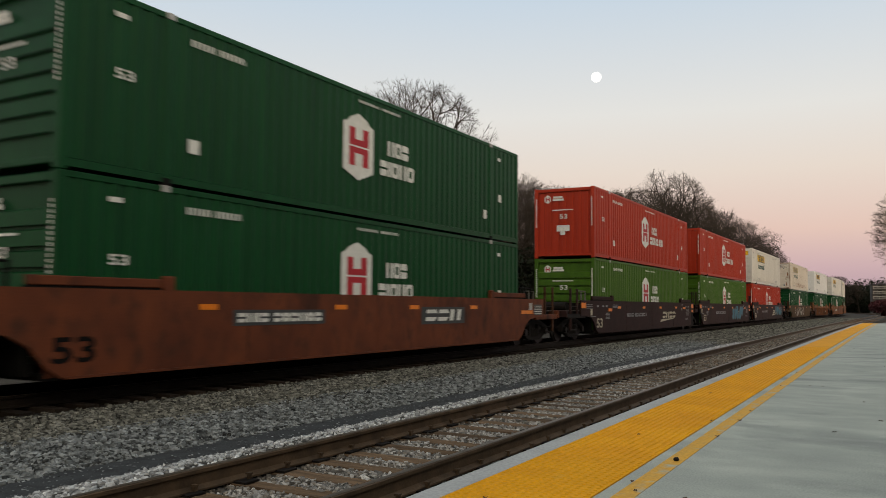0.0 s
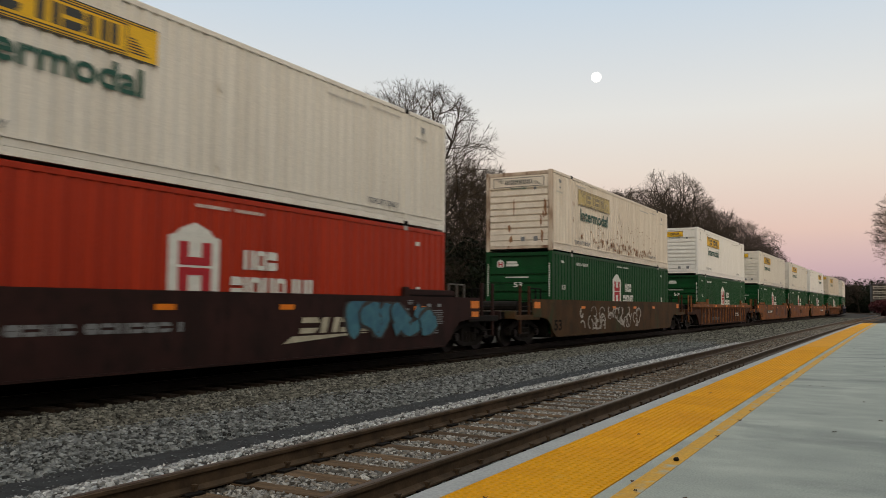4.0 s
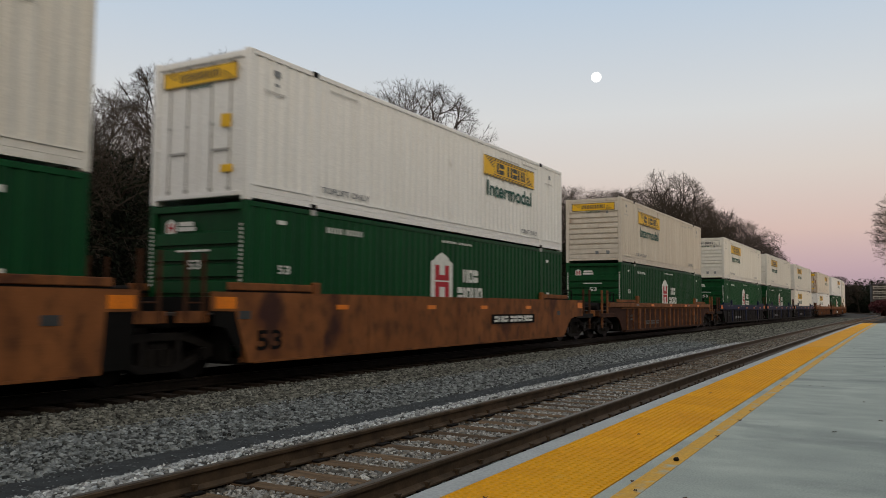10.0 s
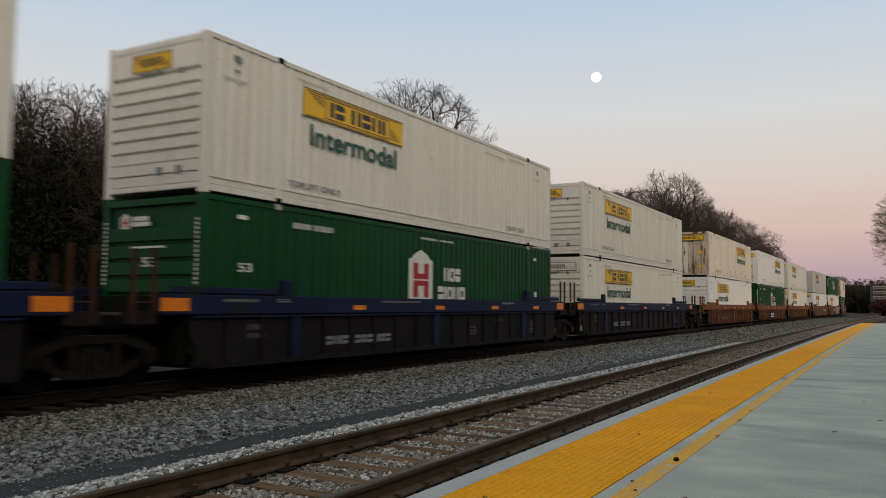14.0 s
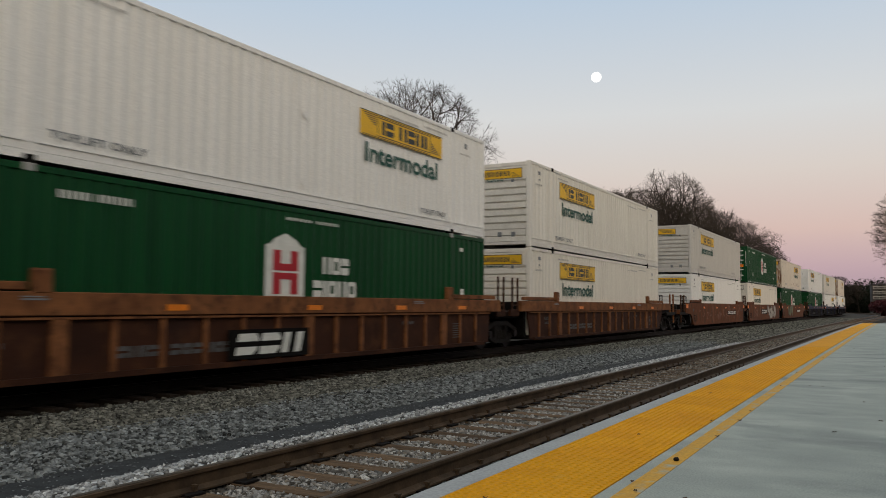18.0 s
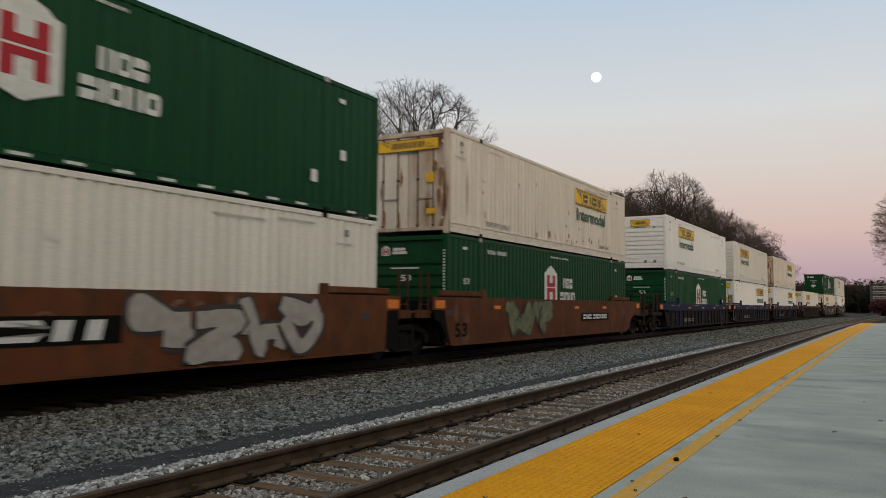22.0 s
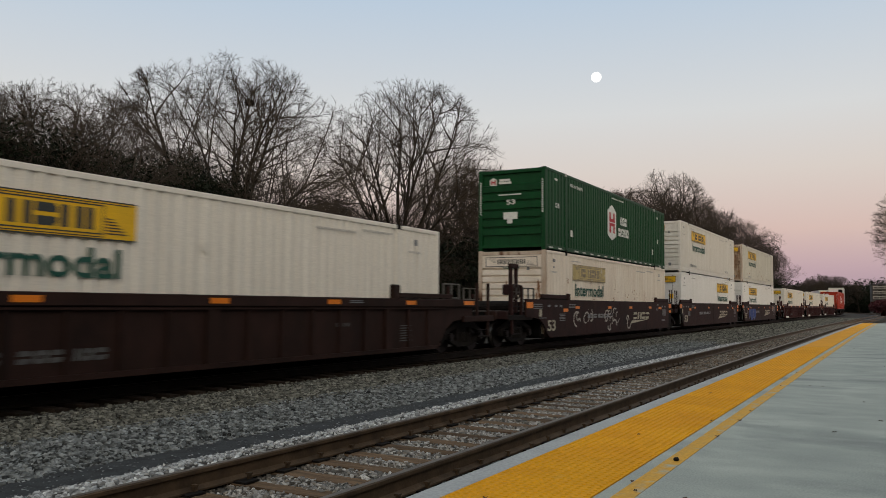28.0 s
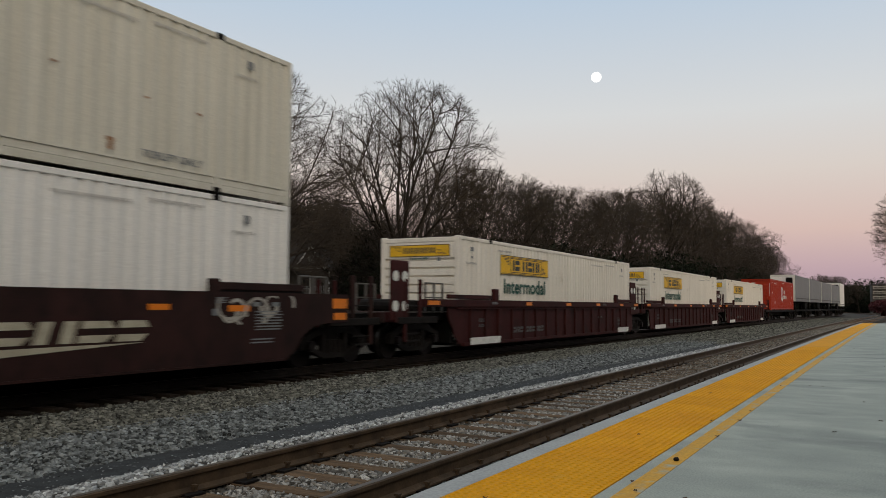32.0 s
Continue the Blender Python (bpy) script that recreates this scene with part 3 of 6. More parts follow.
def shape_run(bm, kinds, x0, x1, z0, z1, y, weightiness=0.3, slant=0.0, thick=0.004):
    """A row of heavy plain shapes between x0 and x1: o a rounded block with a hole, v two bars, b a block with a slit, s a bar, space a gap."""
    weight = {"o": 1.0, "s": 0.42, "b": 0.95, "v": 1.0, " ": 0.45}
    step = (x1 - x0) / sum(weight[k] for k in kinds)
    x = x0

    def put(points):
        prism(bm, [(a + slant * (b - z0), b) for a, b in points], y - thick, y)

    for k in kinds:
        a, b = x + step * 0.06, x + step * (weight[k] - 0.06)
        g = (b - a) * weightiness
        mid = (z0 + z1) / 2
        c = g * 0.55
        if k == "o":
            put([(a + c, z0), (b - c, z0), (b, z0 + c), (b, z0 + g), (a, z0 + g), (a, z0 + c)])
            put([(a, z1 - g), (b, z1 - g), (b, z1 - c), (b - c, z1), (a + c, z1), (a, z1 - c)])
            put([(a, z0 + g), (a + g, z0 + g), (a + g, z1 - g), (a, z1 - g)])
            put([(b - g, z0 + g), (b, z0 + g), (b, z1 - g), (b - g, z1 - g)])
        elif k == "b":
            put([(a, z0), (b - c, z0), (b, z0 + c), (b, mid - g * 0.3), (a, mid - g * 0.3)])
            put([(a, mid + g * 0.3), (b, mid + g * 0.3), (b, z1 - c), (b - c, z1), (a, z1)])
        elif k == "v":
            put([(a, z0), (a + g * 1.15, z0), (a + g * 1.15, z1), (a, z1)])
            put([(b - g * 1.15, z0), (b, z0), (b, z1), (b - g * 1.15, z1)])
        elif k == "s":
            put([(a, z0), (b, z0), (b, z1), (a, z1)])
        x += step * weight[k]
    return bm


def rust_patches(c, ys, x, doors, eaten):
    """Ragged rust blooms along the lower side, at the lifting post and on the leading end."""
    rng = random.Random(int(1000 * CL) + int(doors))

    def bloom(at, wide, tall, axis):
        n = 11
        ring = []
        for k in range(n):
            a = k * math.tau / n
            r = rng.uniform(0.45, 1.0)
            ring.append((math.cos(a) * wide * r, math.sin(a) * tall * r))
        bm = bmesh.new()
        if axis == "y":
            vs = [bm.verts.new((at[0] + p, ys - 0.002, at[1] + q)) for p, q in ring]
        else:
            vs = [bm.verts.new((x + 0.005, at[0] - p, at[1] + q)) for p, q in ring]
        bm.faces.new(vs)
        part("rust_bloom", bm, RUST, c)

    rows = bmesh.new()
    for k in range(140 if eaten else 14):
        px = round(rng.gauss(0.6, 2.6) / 0.28) * 0.28 + rng.choice((-0.05, 0.05))
        z, tall = (rng.uniform(0.38, 0.75), rng.uniform(0.03, 0.13)) if k % 3 else (rng.uniform(0.85, 1.7), rng.uniform(0.015, 0.05))
        if abs(px) < 5.9:
            rows.faces.new([rows.verts.new((px + a * rng.uniform(0.02, 0.075), ys - 0.0015, z + b * tall * rng.uniform(0.4, 1.0))) for a, b in ((-1, -1), (0.2, -1.2), (1, -0.8), (0.8, 0.9), (-0.3, 1.2), (-1, 0.7))])
    part("rust_rows", rows, RUST, c)["kind"] = "stuff"
    for k in range(12 if eaten else 3):
        bloom((rng.gauss(0.4, 2.4), rng.uniform(0.4, 0.72)), rng.uniform(0.015, 0.05), rng.uniform(0.05, 0.2), "y")
    for k in range(5):
        bloom((-POST + rng.uniform(-0.06, 0.25), rng.uniform(0.3, 2.0)), rng.uniform(0.03, 0.08), rng.uniform(0.04, 0.15), "y")
    for px, z in ((-3.4, 1.9), (-2.0, 2.1), (1.1, 1.5)):
        bloom((px, z), 0.04, 0.14, "y")
    for k in range(9):
        bloom((rng.choice((-0.95, -0.9, 0.3, 0.85)) + rng.uniform(-0.12, 0.12), rng.uniform(0.3, 1.9)), rng.uniform(0.03, 0.09), rng.uniform(0.12, 0.4), "x")


def container(label, paint, style, doors=False, flipped=False, wide=False, inc=False, labelled=False, worn=False, plain_end=False, pale_sign=False, faded=False, burnt=False):
    c = thing("shipping_container", label, "container", "containers on the train")
    edge = RUSTEDGE if worn else paint
    end_paint = BURNT if burnt else paint
    h, w = CL / 2, CW / 2
    bm = bmesh.new()
    rail_h = 0.30 if style == "sign" else 0.20
    for a, b in ((-h + 0.12, -POST - 0.07), (-POST + 0.07, POST - 0.07), (POST + 0.07, h - 0.12)):
        ribbed_side(bm, a, b, -w + 0.006, -1, rail_h, CH - 0.09, 0.034 if style == "sign" else 0.025)
    box(bm, -h + 0.1, h - 0.06, -w + 0.05, w - 0.01, 0.14, CH - 0.03)
    part("side_wall", bm, paint, c)
    part("top_rail", soften(boxes((-h + 0.1, h - 0.1, -w, -w + 0.06, CH - 0.10, CH), (-h + 0.1, h - 0.1, w - 0.06, w, CH - 0.10, CH)), 0.01), paint, c)
    part("bottom_rail", boxes((-h + 0.12, h - 0.12, -w, -w + 0.05, 0.05, 0.17)), paint, c)
    part("skirt_panel", boxes((-h + 0.15, -POST - 0.07, -w + 0.012, -w + 0.05, 0.178, rail_h)), paint, c)
    part("skirt_panel", boxes((-POST + 0.07, POST - 0.07, -w + 0.012, -w + 0.05, 0.178, rail_h)), paint, c)
    part("skirt_panel", boxes((POST + 0.07, h - 0.15, -w + 0.012, -w + 0.05, 0.178, rail_h)), paint, c)
    if style == "sign":
        for a, b in ((-h + 0.15, -POST - 0.08), (-POST + 0.08, POST - 0.08), (POST + 0.08, h - 0.15)):
            part("skirt_lip", prism(bmesh.new(), [(a, rail_h - 0.004), (b, rail_h - 0.004), (b, rail_h + 0.022), (a, rail_h + 0.022)], -w - 0.008, -w + 0.02), paint, c)
    part("bottom_rail", boxes((-h + 0.1, h - 0.1, w - 0.06, w, 0.05, 0.2)), paint, c)
    for x in (-h + 0.075, h - 0.075):
        for y in (-w + 0.075, w - 0.075):
            part("corner_post", soften(boxes((x - 0.075, x + 0.075, y - 0.075, y + 0.075, 0.0, CH)), 0.012), edge if x < 0 else paint, c)
    for x in (-POST, POST):
        post = part("lifting_post", soften(boxes((x - 0.07, x + 0.07, -w - 0.008, -w + 0.05, 0.06, CH - 0.06)), 0.008), paint, c)
        cast = STEEL if style == "logo" else GAP
        for z in (0.0, CH - 0.11):
            part("corner_casting", soften(boxes((x - 0.09, x + 0.09, -w - 0.014, -w + 0.15, z, z + 0.125)), 0.012), cast if z > 1 else GAP, post)
    # the end that leads
    x = -h
    part("end_header", soften(boxes((x, x + 0.12, -w + 0.15, w - 0.15, CH - 0.16, CH - 0.03)), 0.012), edge, c)
    part("end_sill", soften(boxes((x, x + 0.12, -w + 0.15, w - 0.15, 0.09, 0.19)), 0.012), edge, c)
    if doors:
        for k in (-1, 1):
            y0, y1 = (-w + 0.16, -0.01) if k < 0 else (0.01, w - 0.16)
            door = part("door", soften(boxes((x + 0.035, x + 0.09, y0, y1, 0.19, CH - 0.18)), 0.01), edge if k < 0 else paint, c)
            for f in (0.28, 0.72):
                yy = y0 + (y1 - y0) * f
                bm = tube(bmesh.new(), (x + 0.018, yy, 0.1), (x + 0.018, yy, CH - 0.08), 0.015, n=8)
                for z in (0.22, 1.5, 2.66):
                    box(bm, x + 0.0, x + 0.04, yy - 0.035, yy + 0.035, z, z + 0.05)
                part("lock_rod", bm, LADDER if worn else STEEL, door)
            part("door_handle", boxes((x - 0.005, x + 0.02, y0 + (y1 - y0) * 0.3, y0 + (y1 - y0) * 0.68, 0.98, 1.02)), STEEL, door)
            for z in (0.4, 1.1, 1.8, 2.5):
                yy = y0 if k < 0 else y1
                part("hinge", boxes((x + 0.012, x + 0.05, yy - 0.05, yy + 0.05, z, z + 0.07)), paint, door)
    else:
        bm = bmesh.new()
        box(bm, x + 0.085, x + 0.13, -w + 0.15, w - 0.15, 0.17, CH - 0.16)
        if plain_end:
            for k in range(7):
                y0 = -w + 0.25 + k * 0.32
                part("end_rib", soften(boxes((x + 0.045, x + 0.088, y0, y0 + 0.17, 0.2, CH - 0.19)), 0.008), paint, c)
        part("end_wall", bm, end_paint, c)
        if style == "sign":
            part("end_panel", boxes((x + 0.014, x + 0.09, -w + 0.16, w - 0.16, 2.29, CH - 0.165)), end_paint, c)
            part("end_panel", boxes((x + 0.014, x + 0.09, -w + 0.16, w - 0.16, 0.41, 0.605)), end_paint, c)
        zs = [0.20] + [0.62 + 0.235 * i for i in range(7)] if style == "sign" else [0.55, 0.86, 1.17, 1.48, 1.79, 2.1]
        for i, z in enumerate(zs if not plain_end else ()):
            hgt = 0.205 if style == "sign" else 0.255
            part("end_rib", prism(bmesh.new(), [(x + 0.085, z), (x + 0.014, z + 0.004), (x + 0.014, z + hgt - 0.03), (x + 0.085, z + hgt)], -w + 0.16, w - 0.16), end_paint, c)
    ys, d = -w - 0.004, (1 if not flipped else -1)
    if worn:
        rust_patches(c, ys, x, doors, faded)
    if paint is GREEN and (doors or labelled):
        marks("rail_dash", [(-7.75 + 0.86 * k, -7.42 + 0.86 * k, 0.075, 0.125) for k in range(19) if abs(abs(-7.58 + 0.86 * k) - POST) > 0.25], MARK, c, ys)
    if style == "sign":
        a, b = (-5.41, -1.63) if not flipped else (1.75, 5.5)
        sign = bars("sign_panel", [(a, b, 1.92, 2.52)], FADED if faded else SIGN, c, ys, "faded yellow sign panel" if faded else "yellow sign panel")
        rows = [(a, b, 1.92, 1.94), (a, b, 2.50, 2.52), (a + 0.72, b - 0.62, 2.425, 2.445), (a + 0.72, b - 0.62, 1.995, 2.015), (a + 0.70, a + 0.72, 1.995, 2.445), (b - 0.62, b - 0.60, 1.995, 2.445)]
        for i in range(6):
            rows += [(a + 0.1 + 0.085 * i, a + 0.64, 2.455 - 0.045 * i, 2.475 - 0.045 * i), (b - 0.56, b - 0.44 + 0.055 * i, 2.235 - 0.045 * i, 2.255 - 0.045 * i)]
        rows += [(a + 0.64, b - 0.1, 2.465, 2.48), (a + 0.1, b - 0.6, 1.955, 1.97)]
        ink = FADEDMARK if faded else DARKMARK
        bars("sign_graphic", rows, ink, sign, ys - 0.004)["kind"] = "stuff"
        part("name_graphic", shape_run(bmesh.new(), "sb vbvs", a + 0.86, b - 0.75, 2.06, 2.385, ys - 0.004), ink, sign)["kind"] = "stuff"
        word = piece("lettering", letters("Intermodal", 0.46, 3.3, GREENMARK), c, Matrix.Translation((a + 0.22, ys - 0.005, 1.33)))
        tagged(word, "dark green word on the white wall")
        e = x + 0.008
        ey0, ey1 = (-1.0, 1.0) if wide else (-0.42, 0.62)
        e -= 0.012 if doors else 0.0
        es = end_bars("end_sign_panel", [(ey0, ey1, 2.33, 2.67)], paint if pale_sign else FADED if faded else SIGN, c, e, "pale sign panel" if pale_sign else "yellow sign panel")
        erow = [(ey0, ey1, 2.33, 2.35), (ey0, ey1, 2.65, 2.67), (ey0, ey0 + 0.02, 2.33, 2.67), (ey1 - 0.02, ey1, 2.33, 2.67)]
        span, n = ey1 - ey0, 7
        for i in range(4):
            erow += [(ey1 - 0.2 * span, ey1 - (0.05 + 0.03 * i) * span, 2.61 - 0.04 * i, 2.622 - 0.04 * i), (ey0 + (0.05 + 0.03 * i) * span, ey0 + 0.2 * span, 2.39 + 0.04 * i, 2.402 + 0.04 * i)]
        for i in range(n):
            lo = ey0 + span * (0.23 + 0.55 * i / n)
            g = span * 0.55 / n
            erow += [(lo, lo + g * 0.3, 2.42, 2.59), (lo + g * 0.55, lo + g * 0.82, 2.42, 2.59)]
        end_bars("sign_graphic", erow, DARKMARK, es, e - 0.004)["kind"] = "stuff"
        small = piece("lettering", letters("Intermodal", 0.075, 0.62, GREENMARK), c, Matrix.Translation((e - 0.003, (ey0 + ey1) / 2 + 0.31, 2.25)) @ Matrix.Rotation(-math.pi / 2, 4, "Z"))
        if not doors:
            for r in ((-0.75, -0.6, 0.36, 0.52), (-0.25, -0.1, 0.36, 0.52), (-0.7, -0.6, 2.2, 2.3)):
                end_bars("placard", [r], GREYWALL, c, e - 0.002)
        else:
            for r in ((-0.86, -0.6, 1.42, 1.68), (-0.92, -0.62, 0.55, 0.7)):
                end_bars("placard", [r], SIGN, c, x - 0.002)
        marks("marking", [(-7.4, -7.2, 2.5, 2.62), (-7.36, -7.24, 2.3, 2.36), (6.8, 6.95, 2.45, 2.6)], GREYWALL, c, ys)
        code_bars([(-7.65, -7.05, 2.13, 2.19), (6.5, 7.1, 2.25, 2.3), (2.9, 4.3, 2.55, 2.60), (4.6, 5.8, 2.62, 2.67), (-5.6, -4.6, 2.6, 2.65)], PALECODE, c, ys)
        for px, wd in ((-5.85, 1.75), (4.45, 1.3)):
            piece("lettering", letters("TOPLIFT ONLY", 0.13, wd, GREYWALL), c, Matrix.Translation((px, ys - 0.004, 0.40)))
        ring = bmesh.new()
        for px, pz in ((-0.15, 1.95), (-0.15, 0.55)):
            tube(ring, (px, ys + 0.002, pz), (px, ys - 0.006, pz), 0.10, n=12)
        part("vent_plates", ring, paint, c)
    elif style == "logo":
        bm = bmesh.new()
        prism(bm, [(-1.28, 1.05), (-0.70, 0.84), (-0.12, 1.05), (-0.12, 2.1), (-0.26, 2.14), (-0.38, 2.24), (-0.70, 2.36), (-1.02, 2.24), (-1.14, 2.14), (-1.28, 2.1)], ys - 0.003, ys)
        logo = part("logo_panel", bm, MARK, c, "white emblem panel")
        bars("emblem_graphic", [(-1.06, -0.84, 1.16, 1.58), (-1.06, -0.84, 1.62, 2.02), (-0.54, -0.32, 1.16, 1.58), (-0.54, -0.32, 1.62, 2.02), (-0.84, -0.54, 1.45, 1.58), (-0.84, -0.54, 1.62, 1.76)], REDMARK, logo, ys - 0.004)
        bm = shape_run(bmesh.new(), "vob", 0.47, 1.42, 1.6, 1.96, ys)
        shape_run(bm, "bsovo", 0.16, 1.70, 1.10, 1.46, ys)
        if inc:
            shape_run(bm, "svs", 1.84, 2.52, 1.10, 1.46, ys)
        part("name_graphic", bm, MARK, c)["kind"] = "stuff"
        marks("marking", [(-7.2, -6.95, 2.52, 2.6), (6.55, 6.75, 2.45, 2.55), (-5.66, -5.42, 0.62, 0.86), (5.6, 5.8, 0.6, 0.86), (6.6, 6.8, 1.2, 1.42)], MARK, c, ys)
        code_bars([(-5.65, -5.1, 2.48, 2.60), (-4.98, -4.35, 2.48, 2.60), (-0.7, 0.1, 2.63, 2.69), (0.25, 1.0, 2.63, 2.69)], MARK, c, ys)
        piece("lettering", letters("53", 0.17, 0.36, MARK), c, Matrix.Translation((-7.17, ys - 0.003, 1.55)))
        e = x + 0.01
        bm = bmesh.new()
        for k in (0,):
            vs = [(-0.001, math.cos(a) * 0.16, math.sin(a) * 0.18) for a in np.linspace(math.pi / 2, math.pi / 2 + math.tau, 7)[:-1]]
            lo = [bm.verts.new((e + 0.036 - 0.006, 0.72 + p[1], 2.45 + p[2])) for p in vs]
            bm.faces.new(lo)
        em = part("end_emblem", bm, MARK, c, "white emblem")
        end_bars("emblem_graphic", [(0.63, 0.68, 2.36, 2.54), (0.76, 0.81, 2.36, 2.54), (0.63, 0.81, 2.43, 2.47)], REDMARK, em, e + 0.03)
        end_bars("end_markings", [(0.05, 0.45, 2.47, 2.55), (0.0, 0.48, 2.37, 2.45), (-0.4, 0.5, 1.96, 2.0)] + [(s * 1.2 - 0.02, s * 1.2 + 0.03, z, z + 0.05) for s in (-1, 1) for z in np.arange(1.3, 2.5, 0.08)] + ([(-0.25, 0.3, 1.1, 1.35), (-0.05, 0.15, 0.95, 1.1)] if labelled else []), MARK, c, e - 0.014)["kind"] = "stuff"
        if doors:
            end_bars("placard", [(-1.0, -0.35, 1.25, 1.45)], ORANGE, c, x - 0.006)
            for y in (-1.0, -0.45, 0.2, 0.75):
                for z in (0.55, 1.0, 1.75, 2.15, 2.5):
                    end_bars("placard", [(y, y + 0.22, z, z + 0.07)], MARK, c, x - 0.004)
        num = piece("lettering", letters("53", 0.18, 0.34, MARK), c, Matrix.Translation((e - 0.02, 0.18, 1.62)) @ Matrix.Rotation(-math.pi / 2, 4, "Z"))
    return c


# ---- the well cars ----
def bogie(parent, x):
    """A two-axle truck at x under its car."""
    t = new("truck")
    t.parent = parent
    for s in (-1, 1):
        y = s * 1.0
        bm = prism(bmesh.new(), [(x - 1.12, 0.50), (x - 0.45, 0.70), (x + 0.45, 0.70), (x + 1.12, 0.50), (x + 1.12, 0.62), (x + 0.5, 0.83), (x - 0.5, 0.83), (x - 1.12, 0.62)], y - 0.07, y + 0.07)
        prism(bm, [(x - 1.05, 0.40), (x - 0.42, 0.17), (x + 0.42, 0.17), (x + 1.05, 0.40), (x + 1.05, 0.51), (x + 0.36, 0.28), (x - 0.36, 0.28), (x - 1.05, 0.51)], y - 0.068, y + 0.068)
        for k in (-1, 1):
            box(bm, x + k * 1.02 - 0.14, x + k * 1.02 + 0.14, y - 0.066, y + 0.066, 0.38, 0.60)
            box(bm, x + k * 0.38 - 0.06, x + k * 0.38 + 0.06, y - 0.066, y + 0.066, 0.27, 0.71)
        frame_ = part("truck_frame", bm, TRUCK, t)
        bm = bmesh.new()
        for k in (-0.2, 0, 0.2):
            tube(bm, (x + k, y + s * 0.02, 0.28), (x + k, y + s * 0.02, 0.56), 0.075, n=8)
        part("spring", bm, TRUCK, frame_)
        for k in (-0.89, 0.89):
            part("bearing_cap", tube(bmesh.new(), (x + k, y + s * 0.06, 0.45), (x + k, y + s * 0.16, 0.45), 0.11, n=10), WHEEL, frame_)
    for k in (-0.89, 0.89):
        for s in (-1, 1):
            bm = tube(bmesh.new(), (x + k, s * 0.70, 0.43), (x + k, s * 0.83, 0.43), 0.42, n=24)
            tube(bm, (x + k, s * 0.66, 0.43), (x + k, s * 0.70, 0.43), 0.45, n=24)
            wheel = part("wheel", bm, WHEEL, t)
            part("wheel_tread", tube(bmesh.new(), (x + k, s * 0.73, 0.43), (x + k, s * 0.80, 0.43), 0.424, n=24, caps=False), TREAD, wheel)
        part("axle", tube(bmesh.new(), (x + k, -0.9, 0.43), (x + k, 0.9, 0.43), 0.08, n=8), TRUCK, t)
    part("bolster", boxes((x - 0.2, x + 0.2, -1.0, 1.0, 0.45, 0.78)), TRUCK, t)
    return t


